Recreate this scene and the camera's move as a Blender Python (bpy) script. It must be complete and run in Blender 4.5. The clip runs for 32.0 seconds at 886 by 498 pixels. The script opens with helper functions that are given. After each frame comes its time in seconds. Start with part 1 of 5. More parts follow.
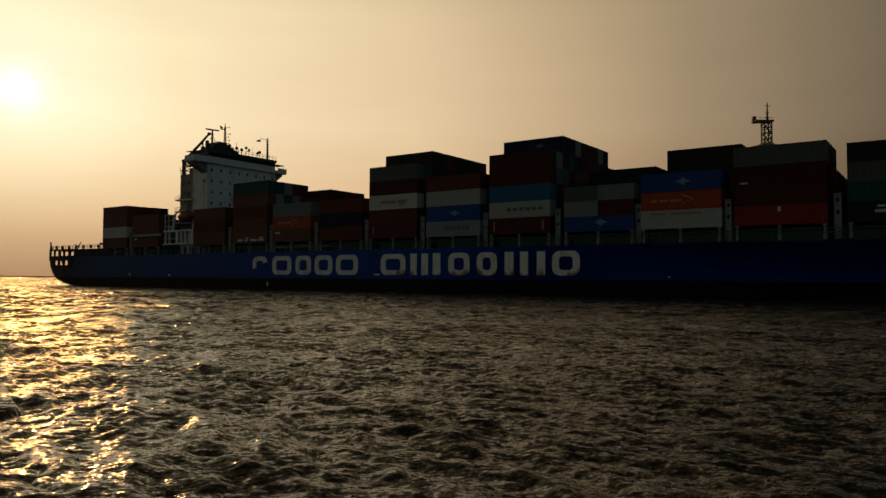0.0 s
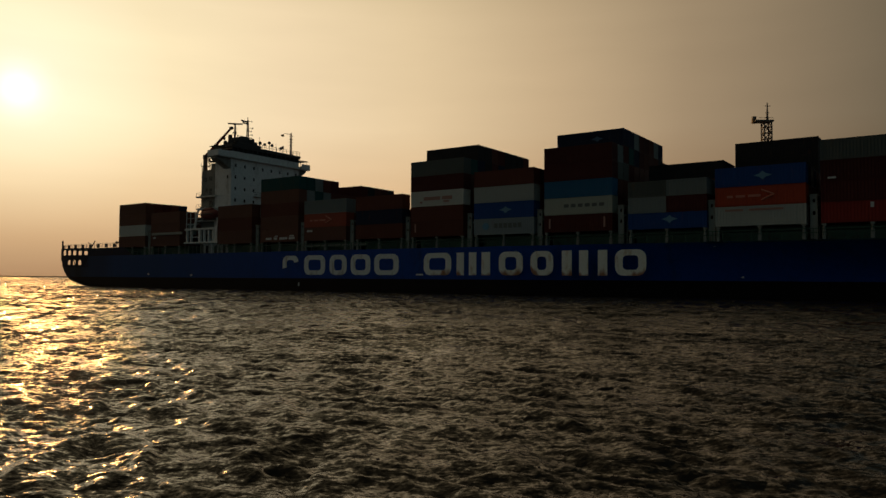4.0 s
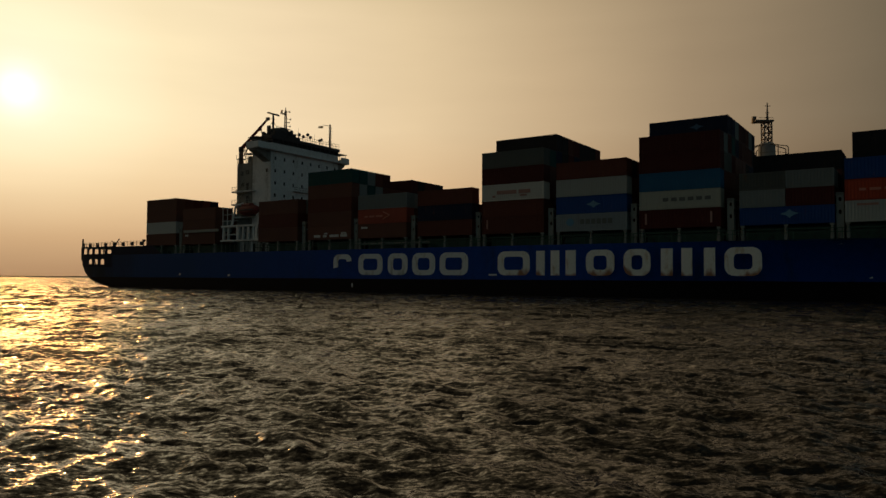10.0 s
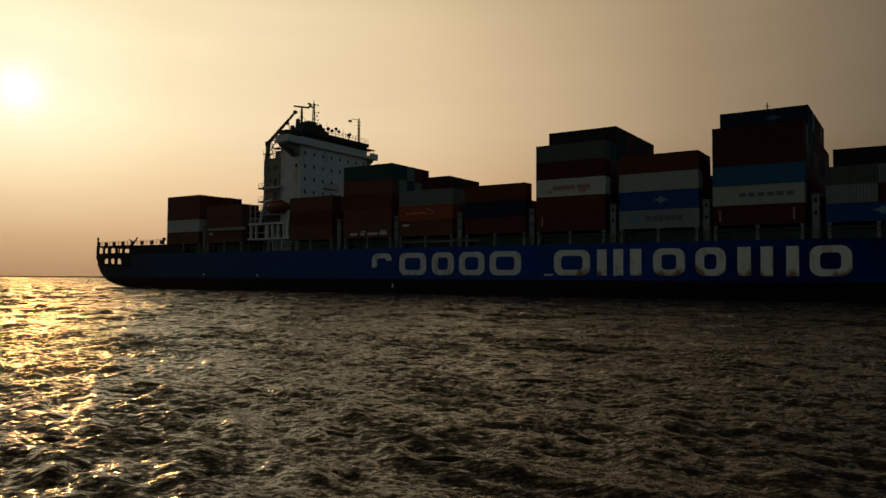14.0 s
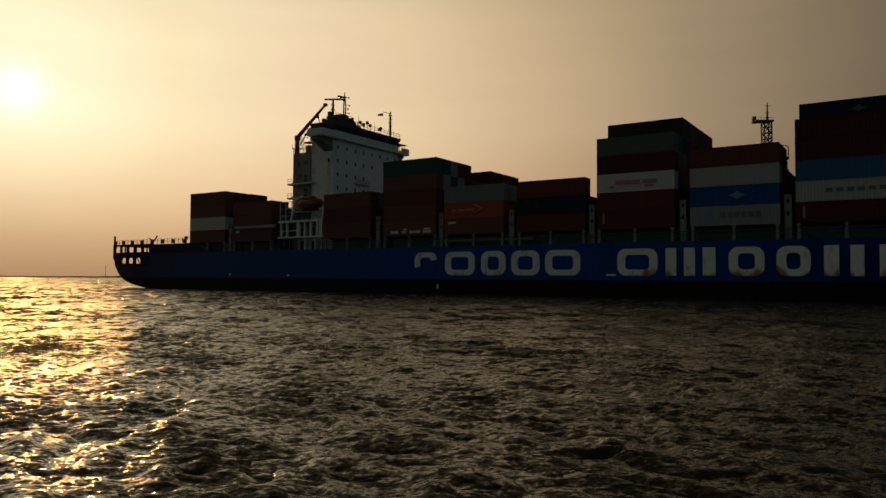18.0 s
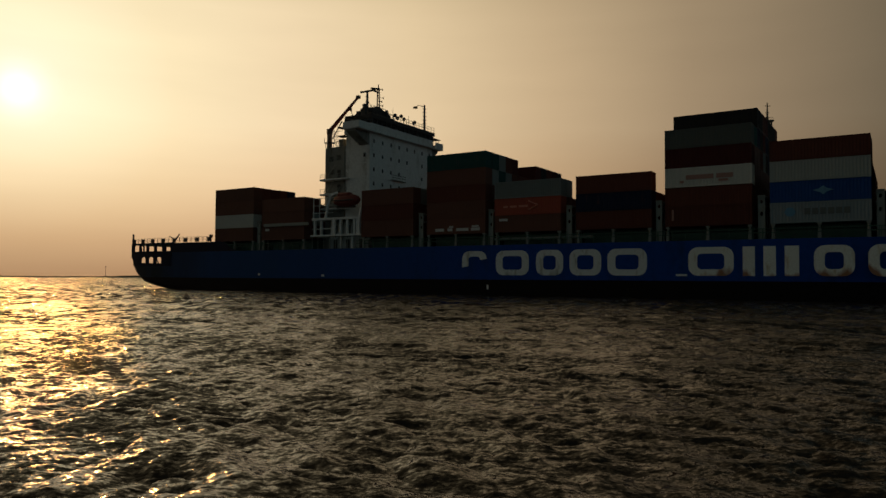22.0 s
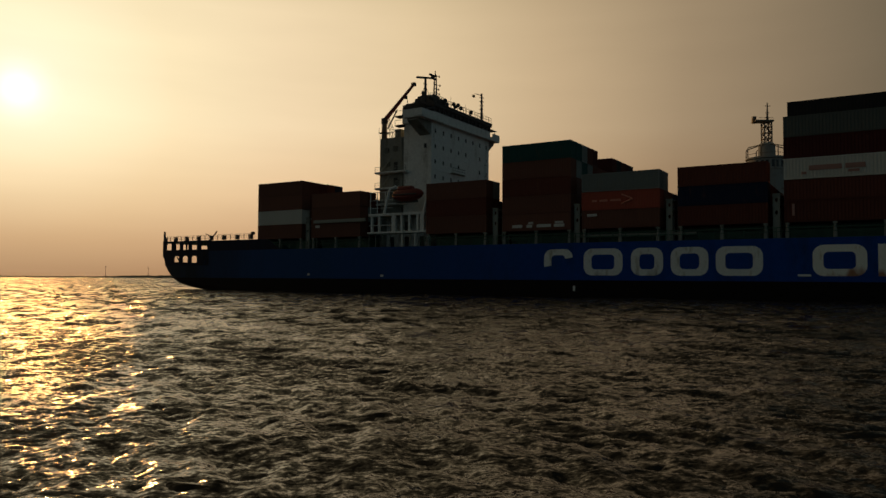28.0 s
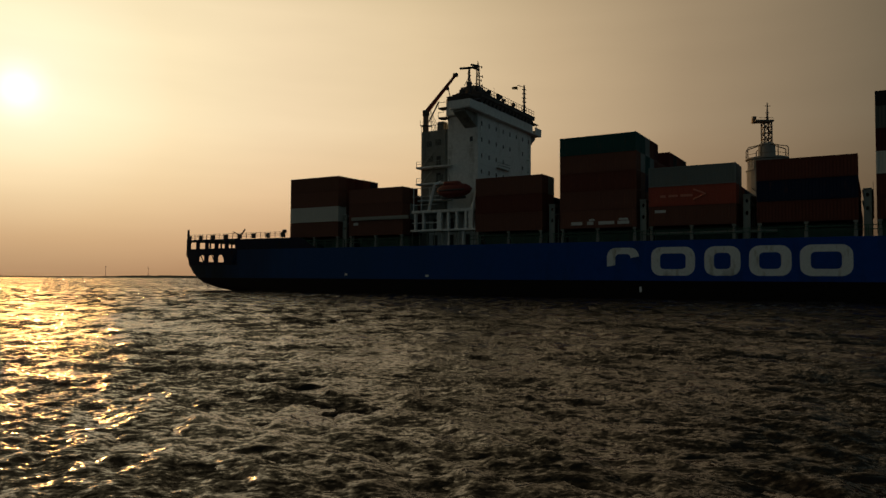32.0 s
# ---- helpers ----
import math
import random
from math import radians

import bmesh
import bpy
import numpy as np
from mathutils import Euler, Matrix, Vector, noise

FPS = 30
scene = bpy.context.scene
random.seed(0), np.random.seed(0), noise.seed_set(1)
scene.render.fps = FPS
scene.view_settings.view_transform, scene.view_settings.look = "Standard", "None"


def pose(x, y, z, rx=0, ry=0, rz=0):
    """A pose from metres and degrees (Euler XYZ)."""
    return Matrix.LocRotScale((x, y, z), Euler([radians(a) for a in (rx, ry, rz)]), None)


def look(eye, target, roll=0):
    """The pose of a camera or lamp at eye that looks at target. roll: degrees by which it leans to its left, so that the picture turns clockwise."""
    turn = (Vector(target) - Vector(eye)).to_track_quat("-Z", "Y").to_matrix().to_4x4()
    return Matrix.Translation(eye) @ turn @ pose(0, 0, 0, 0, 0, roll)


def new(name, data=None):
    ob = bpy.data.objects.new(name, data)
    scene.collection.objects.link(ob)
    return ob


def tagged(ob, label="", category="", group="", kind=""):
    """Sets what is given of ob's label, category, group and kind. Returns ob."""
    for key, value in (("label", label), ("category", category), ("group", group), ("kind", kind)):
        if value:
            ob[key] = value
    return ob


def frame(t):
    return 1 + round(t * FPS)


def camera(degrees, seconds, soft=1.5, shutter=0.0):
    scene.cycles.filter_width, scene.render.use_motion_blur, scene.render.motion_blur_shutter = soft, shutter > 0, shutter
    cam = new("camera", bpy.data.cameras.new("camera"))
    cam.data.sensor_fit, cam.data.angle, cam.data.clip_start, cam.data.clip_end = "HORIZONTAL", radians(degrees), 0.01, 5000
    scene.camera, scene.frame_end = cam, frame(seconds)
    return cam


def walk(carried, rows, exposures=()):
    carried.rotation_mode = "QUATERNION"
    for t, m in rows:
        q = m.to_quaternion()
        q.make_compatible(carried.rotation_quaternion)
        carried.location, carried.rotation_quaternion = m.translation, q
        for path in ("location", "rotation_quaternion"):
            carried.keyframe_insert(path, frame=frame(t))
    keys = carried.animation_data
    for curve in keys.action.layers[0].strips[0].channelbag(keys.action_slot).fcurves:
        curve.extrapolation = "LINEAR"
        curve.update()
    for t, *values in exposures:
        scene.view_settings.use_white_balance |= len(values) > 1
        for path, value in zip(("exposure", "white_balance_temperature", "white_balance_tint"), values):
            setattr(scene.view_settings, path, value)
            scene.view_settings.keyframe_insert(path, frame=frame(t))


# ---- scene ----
# The camera stands still on the bank, a little over three metres above the water.
EYE = (0.0, 0.0, 3.2)
TILT = radians(2.3124)
AIM = (0.0, math.cos(TILT), EYE[2] + math.sin(TILT))
cam = camera(63.08, 32.0, soft=1.5)
walk(cam, [(0.0, look(EYE, AIM, 0.326)), (32.0, look(EYE, AIM, 0.326))])

# ---- light: a low hazy sun behind the ship ----
SUN_AZ, SUN_EL = radians(-30.75), radians(12.71)
SUN = Vector((math.sin(SUN_AZ) * math.cos(SUN_EL), math.cos(SUN_AZ) * math.cos(SUN_EL), math.sin(SUN_EL)))


def build_world():
    w = bpy.data.worlds.new("hazy_evening")
    scene.world = w
    w.use_nodes = True
    nt = w.node_tree
    nt.nodes.clear()
    N, Lk = nt.nodes.new, nt.links.new

    def math_node(op, a, b=None, clamp=False):
        n = N("ShaderNodeMath")
        n.operation, n.use_clamp = op, clamp
        for i, v in enumerate((a, b)):
            if v is None:
                continue
            if isinstance(v, (int, float)):
                n.inputs[i].default_value = v
            else:
                Lk(v, n.inputs[i])
        return n.outputs[0]

    sky = N("ShaderNodeTexSky")
    sky.sky_type = "NISHITA"
    sky.sun_disc = False
    sky.sun_elevation, sky.sun_rotation = SUN_EL, SUN_AZ
    sky.air_density, sky.dust_density, sky.ozone_density = 2.0, 6.0, 1.0
    co = N("ShaderNodeTexCoord")
    nrm = N("ShaderNodeVectorMath")
    nrm.operation = "NORMALIZE"
    Lk(co.outputs["Generated"], nrm.inputs[0])
    dot = N("ShaderNodeVectorMath")
    dot.operation = "DOT_PRODUCT"
    dot.inputs[1].default_value = SUN
    Lk(nrm.outputs[0], dot.inputs[0])
    ang = math_node("DIVIDE", math_node("ARCCOSINE", math_node("MINIMUM", dot.outputs["Value"], 0.999999)), math.pi)
    # the haze's glow, by the angle from the sun (degrees)
    ramp = N("ShaderNodeValToRGB")
    el = ramp.color_ramp
    stops = [(0.0, (1.6, 1.5, 1.15)), (0.95, (1.35, 1.28, 1)), (1.6, (1.06, 0.99, 0.76)), (2.8, (1.03, 0.94, 0.66)), (5.0, (1.02, 0.90, 0.60)),
             (10.0, (0.96, 0.785, 0.49)), (18.0, (0.9, 0.695, 0.432)), (28.0, (0.80, 0.597, 0.352)),
             (38.0, (0.58, 0.415, 0.240)), (48.0, (0.355, 0.252, 0.148)), (62.0, (0.152, 0.116, 0.072)),
             (70.0, (0.060, 0.064, 0.052)), (82.0, (0.079, 0.092, 0.090)), (110.0, (0.060, 0.088, 0.096)), (180.0, (0.044, 0.070, 0.079))]
    while len(el.elements) < len(stops):
        el.elements.new(0.5)
    for e, (d, c) in zip(el.elements, stops):
        e.position = d / 180
        e.color = (*c, 1)
    Lk(ang, ramp.inputs[0])
    # the thick air at the horizon reddens and dims it
    sep = N("ShaderNodeSeparateXYZ")
    Lk(nrm.outputs[0], sep.inputs[0])
    air = N("ShaderNodeValToRGB")
    layers = [(0.0, (0.47, 0.342, 0.281)), (0.045, (0.63, 0.500, 0.435)), (0.11, (0.86, 0.775, 0.731)), (0.2, (0.985, 0.994, 1.023)), (0.34, (0.95, 0.975, 1.0)), (0.46, (0.63, 0.66, 0.63)), (0.58, (0.45, 0.48, 0.46)), (0.78, (0.32, 0.355, 0.35)), (1.0, (0.27, 0.31, 0.32))]
    while len(air.color_ramp.elements) < len(layers):
        air.color_ramp.elements.new(0.5)
    for e, (p, c) in zip(air.color_ramp.elements, layers):
        e.position = p
        e.color = (*c, 1)
    Lk(math_node("MAXIMUM", sep.outputs["Z"], 0.0), air.inputs[0])
    mul = N("ShaderNodeMix")
    mul.data_type, mul.blend_type = "RGBA", "MULTIPLY"
    mul.inputs[0].default_value = 1.0
    Lk(ramp.outputs[0], mul.inputs[6])
    Lk(air.outputs[0], mul.inputs[7])
    # thin streaky cloud
    mp = N("ShaderNodeMapping")
    mp.inputs["Scale"].default_value = (1.5, 1.5, 9.0)
    Lk(nrm.outputs[0], mp.inputs[0])
    cl = N("ShaderNodeTexNoise")
    cl.inputs["Scale"].default_value, cl.inputs["Detail"].default_value = 1.6, 4.0
    Lk(mp.outputs[0], cl.inputs["Vector"])
    streak = N("ShaderNodeMapRange")
    for i, v in enumerate((0.3, 0.7, 0.96, 1.04)):
        streak.inputs[i + 1].default_value = v
    Lk(cl.outputs["Fac"], streak.inputs[0])
    haze = N("ShaderNodeVectorMath")
    haze.operation = "SCALE"
    Lk(mul.outputs[2], haze.inputs[0])
    Lk(streak.outputs[0], haze.inputs["Scale"])
    bg1, bg2, add = N("ShaderNodeBackground"), N("ShaderNodeBackground"), N("ShaderNodeAddShader")
    Lk(haze.outputs[0], bg1.inputs[0])
    bg1.inputs[1].default_value = 1.0
    Lk(sky.outputs[0], bg2.inputs[0])
    bg2.inputs[1].default_value = 0.0015
    Lk(bg1.outputs[0], add.inputs[0])
    Lk(bg2.outputs[0], add.inputs[1])
    out = N("ShaderNodeOutputWorld")
    Lk(add.outputs[0], out.inputs[0])


build_world()
sun_data = bpy.data.lights.new("sun", "SUN")
sun_data.energy, sun_data.angle, sun_data.color = 0.5, radians(0.8), (1.0, 0.44, 0.11)
sun = new("sun", sun_data)
sun.matrix_world = look(SUN * 400, (0, 0, 0))
scene.view_settings.exposure = 0.0

# ---- materials ----
MATS = {}


def material(name, color, rough=0.6, metal=0.0, second=None, amount=0.5, scale=1.0, stretch=(1, 1, 1), fine=0.12, bump=0.15, bump_scale=14.0, per_object=0.0, spec=0.5):
    """A painted or raw surface: base colour, patches of a second colour, fine grain and relief."""
    if name in MATS:
        return MATS[name]
    m = bpy.data.materials.new(name)
    m.use_nodes = True
    nt = m.node_tree
    N, Lk = nt.nodes.new, nt.links.new
    b = nt.nodes["Principled BSDF"]
    b.inputs["Roughness"].default_value, b.inputs["Metallic"].default_value = rough, metal
    b.inputs["Specular IOR Level"].default_value = spec
    co = N("ShaderNodeTexCoord")
    info = N("ShaderNodeObjectInfo")
    off = N("ShaderNodeVectorMath")
    off.operation = "ADD"
    rnd = N("ShaderNodeVectorMath")
    rnd.operation = "SCALE"
    rnd.inputs[0].default_value = (37.0, 53.0, 71.0)
    Lk(info.outputs["Random"], rnd.inputs["Scale"])
    Lk(co.outputs["Object"], off.inputs[0])
    Lk(rnd.outputs[0], off.inputs[1])
    mp = N("ShaderNodeMapping")
    mp.inputs["Scale"].default_value = stretch
    Lk(off.outputs[0], mp.inputs[0])
    n1 = N("ShaderNodeTexNoise")
    n1.inputs["Scale"].default_value, n1.inputs["Detail"].default_value, n1.inputs["Roughness"].default_value = scale, 5.0, 0.65
    Lk(mp.outputs[0], n1.inputs["Vector"])
    r1 = N("ShaderNodeMapRange")
    lo = 0.72 - 0.34 * amount
    for i, v in enumerate((lo, lo + 0.16, 0.0, 1.0)):
        r1.inputs[i + 1].default_value = v
    Lk(n1.outputs["Fac"], r1.inputs[0])
    mix = N("ShaderNodeMix")
    mix.data_type = "RGBA"
    mix.inputs[6].default_value = (*color, 1)
    mix.inputs[7].default_value = (*(second or [c * 0.6 for c in color]), 1)
    Lk(r1.outputs[0], mix.inputs[0])
    n2 = N("ShaderNodeTexNoise")
    n2.inputs["Scale"].default_value, n2.inputs["Detail"].default_value = bump_scale, 6.0
    Lk(off.outputs[0], n2.inputs["Vector"])
    r2 = N("ShaderNodeMapRange")
    for i, v in enumerate((0.25, 0.75, 1 - fine, 1 + fine)):
        r2.inputs[i + 1].default_value = v
    Lk(n2.outputs["Fac"], r2.inputs[0])
    r3 = N("ShaderNodeMapRange")
    for i, v in enumerate((0.0, 1.0, 1 - per_object, 1 + per_object)):
        r3.inputs[i + 1].default_value = v
    Lk(info.outputs["Random"], r3.inputs[0])
    mm = N("ShaderNodeMath")
    mm.operation = "MULTIPLY"
    Lk(r2.outputs[0], mm.inputs[0])
    Lk(r3.outputs[0], mm.inputs[1])
    sc = N("ShaderNodeVectorMath")
    sc.operation = "SCALE"
    Lk(mix.outputs[2], sc.inputs[0])
    Lk(mm.outputs[0], sc.inputs["Scale"])
    Lk(sc.outputs[0], b.inputs["Base Color"])
    bp = N("ShaderNodeBump")
    bp.inputs["Strength"].default_value, bp.inputs["Distance"].default_value = bump, 0.02
    Lk(n2.outputs["Fac"], bp.inputs["Height"])
    Lk(bp.outputs[0], b.inputs["Normal"])
    MATS[name] = m
    return m


RUST = (0.16, 0.055, 0.018)
# the browns, red and cream of the after bays have veiling haze mixed in
PAINT = {
    "brown": (0.165, 0.046, 0.028), "dark_red": (0.105, 0.018, 0.014), "red": (0.34, 0.030, 0.020), "orange": (0.56, 0.080, 0.030),
    "white": (0.64, 0.67, 0.60), "cream": (0.96, 0.94, 0.82), "faded_brown": (0.225, 0.092, 0.060), "faded_red": (0.48, 0.100, 0.058), "beige": (0.54, 0.56, 0.46), "grey": (0.30, 0.34, 0.32), "light_grey": (0.44, 0.51, 0.52),
    "blue": (0.016, 0.092, 0.34), "navy": (0.009, 0.022, 0.062), "green": (0.013, 0.105, 0.098), "slate": (0.15, 0.165, 0.145),
    "black": (0.030, 0.028, 0.028), "sky_blue": (0.03, 0.19, 0.36),
}
WORDS = {"brown": "red-brown", "faded_brown": "faded brown", "faded_red": "faded red", "dark_red": "dark red", "light_grey": "pale grey", "navy": "dark navy", "black": "near-black", "slate": "slate-grey", "sky_blue": "mid-blue"}


def box_paint(c):
    return material("container_" + c, [0.72 * v for v in PAINT[c]], 0.65, spec=0.2, second=[0.55 * v + 0.45 * r for v, r in zip(PAINT[c], RUST)], amount=0.35,
                    scale=0.9, stretch=(1.4, 1.4, 0.35), fine=0.16, bump=0.2, per_object=0.16)


M_HULL = material("hull_blue", (0.005, 0.060, 0.31), 0.65, spec=0.15, second=(0.008, 0.050, 0.19), amount=0.55, scale=0.35, stretch=(1.0, 1.0, 0.22), fine=0.12, bump=0.25, bump_scale=1.1)


def darken_aft(m, x_plain, x_full, color):
    """Mixes a colour into the plating, stronger towards the stern and broken up by streaks."""
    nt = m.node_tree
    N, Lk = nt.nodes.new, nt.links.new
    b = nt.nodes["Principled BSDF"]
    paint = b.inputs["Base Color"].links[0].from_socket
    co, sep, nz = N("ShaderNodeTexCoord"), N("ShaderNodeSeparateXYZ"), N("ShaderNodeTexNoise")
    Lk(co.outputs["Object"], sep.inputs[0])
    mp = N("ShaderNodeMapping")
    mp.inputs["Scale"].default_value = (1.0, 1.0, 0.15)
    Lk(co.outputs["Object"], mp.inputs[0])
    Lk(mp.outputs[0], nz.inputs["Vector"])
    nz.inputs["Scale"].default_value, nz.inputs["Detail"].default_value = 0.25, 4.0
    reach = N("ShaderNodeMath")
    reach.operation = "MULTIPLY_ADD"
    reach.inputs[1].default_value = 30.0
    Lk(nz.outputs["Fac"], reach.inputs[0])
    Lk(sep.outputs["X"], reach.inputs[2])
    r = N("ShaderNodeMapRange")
    for i, v in enumerate((x_plain + 15.0, x_full + 15.0, 0.0, 0.92)):
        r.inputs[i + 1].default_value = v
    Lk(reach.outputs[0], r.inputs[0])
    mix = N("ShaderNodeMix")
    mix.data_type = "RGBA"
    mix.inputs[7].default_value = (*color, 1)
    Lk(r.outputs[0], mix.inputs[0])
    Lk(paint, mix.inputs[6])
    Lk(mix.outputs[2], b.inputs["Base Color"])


# the blue turns duller along the after half, then near black at the stern
darken_aft(M_HULL, -2.0, -60.0, (0.008, 0.062, 0.185))
darken_aft(M_HULL, -74.0, -100.0, (0.009, 0.022, 0.030))
M_BOOT = material("boot_black", (0.010, 0.008, 0.008), 0.7, spec=0.12, second=(0.013, 0.010, 0.010), amount=0.4, scale=0.4, stretch=(1, 1, 0.4), bump=0.25, bump_scale=1.3)
M_MARK = material("mark_white", (0.90, 0.91, 0.82), 0.6, second=(0.62, 0.50, 0.30), amount=0.5, scale=0.6, stretch=(1.3, 1.3, 0.45), bump=0.2, bump_scale=6)
M_MARK_OLD = material("mark_grey", (0.80, 0.83, 0.80), 0.65, second=(0.40, 0.37, 0.27), amount=0.5, scale=0.6, stretch=(1.3, 1.3, 0.45), bump=0.2, bump_scale=6)


def rust_foot(m, z_clean, z_rust, color):
    """Rust that has crept up from the lower edge of the painted marks, patch by patch."""
    nt = m.node_tree
    N, Lk = nt.nodes.new, nt.links.new
    b = nt.nodes["Principled BSDF"]
    paint = b.inputs["Base Color"].links[0].from_socket
    co, sep, nz = N("ShaderNodeTexCoord"), N("ShaderNodeSeparateXYZ"), N("ShaderNodeTexNoise")
    Lk(co.outputs["Object"], sep.inputs[0])
    mp = N("ShaderNodeMapping")
    mp.inputs["Scale"].default_value = (1.0, 1.0, 0.35)
    Lk(co.outputs["Object"], mp.inputs[0])
    Lk(mp.outputs[0], nz.inputs["Vector"])
    nz.inputs["Scale"].default_value, nz.inputs["Detail"].default_value = 0.33, 5.0
    reach = N("ShaderNodeMath")
    reach.operation = "MULTIPLY_ADD"
    reach.inputs[1].default_value = -7.0
    Lk(nz.outputs["Fac"], reach.inputs[0])
    Lk(sep.outputs["Z"], reach.inputs[2])
    r = N("ShaderNodeMapRange")
    for i, v in enumerate((z_clean - 3.5, z_rust - 3.5, 0.0, 0.9)):
        r.inputs[i + 1].default_value = v
    Lk(reach.outputs[0], r.inputs[0])
    mix = N("ShaderNodeMix")
    mix.data_type = "RGBA"
    mix.inputs[7].default_value = (*color, 1)
    Lk(r.outputs[0], mix.inputs[0])
    Lk(paint, mix.inputs[6])
    Lk(mix.outputs[2], b.inputs["Base Color"])


rust_foot(M_MARK, 4.6, 3.9, (0.34, 0.12, 0.03))
rust_foot(M_MARK_OLD, 3.6, 2.4, (0.20, 0.19, 0.16))
# blue-black plating: the stern gallery's shadow is put into its colour
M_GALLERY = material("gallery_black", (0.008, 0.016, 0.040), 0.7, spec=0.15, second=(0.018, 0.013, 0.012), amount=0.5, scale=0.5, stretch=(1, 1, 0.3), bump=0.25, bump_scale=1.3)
M_FLAG = material("flag_cloth", (0.30, 0.16, 0.05), 0.85, second=(0.12, 0.05, 0.03), amount=0.5, scale=1.2)
M_DECK = material("deck_green", (0.045, 0.11, 0.075), 0.7, second=(0.09, 0.06, 0.035), amount=0.5, scale=0.6)
M_STEEL = material("lashing_grey", (0.27, 0.29, 0.25), 0.6, second=(0.20, 0.12, 0.06), amount=0.38, scale=0.9, stretch=(1, 1, 0.4))
M_RAIL = material("rail_green", (0.055, 0.135, 0.09), 0.6, second=(0.06, 0.055, 0.04), amount=0.5, scale=1.2)
M_WHITE = material("house_white", (0.76, 0.78, 0.75), 0.55, second=(0.40, 0.40, 0.35), amount=0.50, scale=0.4, stretch=(1, 1, 0.3), bump=0.15, bump_scale=2.0)
M_CASING = material("casing_grey", (0.25, 0.255, 0.22), 0.6, second=(0.11, 0.10, 0.08), amount=0.55, scale=0.5, stretch=(1, 1, 0.3), bump=0.2, bump_scale=2.0)
M_DARK = material("dark_steel", (0.045, 0.043, 0.042), 0.6, second=(0.09, 0.05, 0.03), amount=0.35, scale=1.5)
M_GLASS = material("dark_glass", (0.012, 0.014, 0.016), 0.12, fine=0.05, bump=0.02)
M_BOAT = material("lifeboat_orange", (0.17, 0.021, 0.014), 0.65, second=(0.12, 0.035, 0.022), amount=0.4, scale=0.8)
M_CONCRETE = material("concrete", (0.34, 0.33, 0.30), 0.85, second=(0.24, 0.22, 0.19), amount=0.5, scale=0.25, bump=0.4, bump_scale=3)
M_LATTICE = material("lattice_steel", (0.20, 0.15, 0.11), 0.6, second=(0.26, 0.08, 0.05), amount=0.4, scale=0.8)
M_LAND = material("far_bank", (0.045, 0.05, 0.03), 0.9, second=(0.09, 0.075, 0.05), amount=0.5, scale=0.02, fine=0.3, bump_scale=0.3)
M_FOAM = material("wake_slick", (0.05, 0.045, 0.03), 0.16, second=(0.09, 0.08, 0.06), amount=0.4, scale=0.35, stretch=(0.25, 1.0, 1.0), fine=0.3, bump=0.5, bump_scale=1.2)


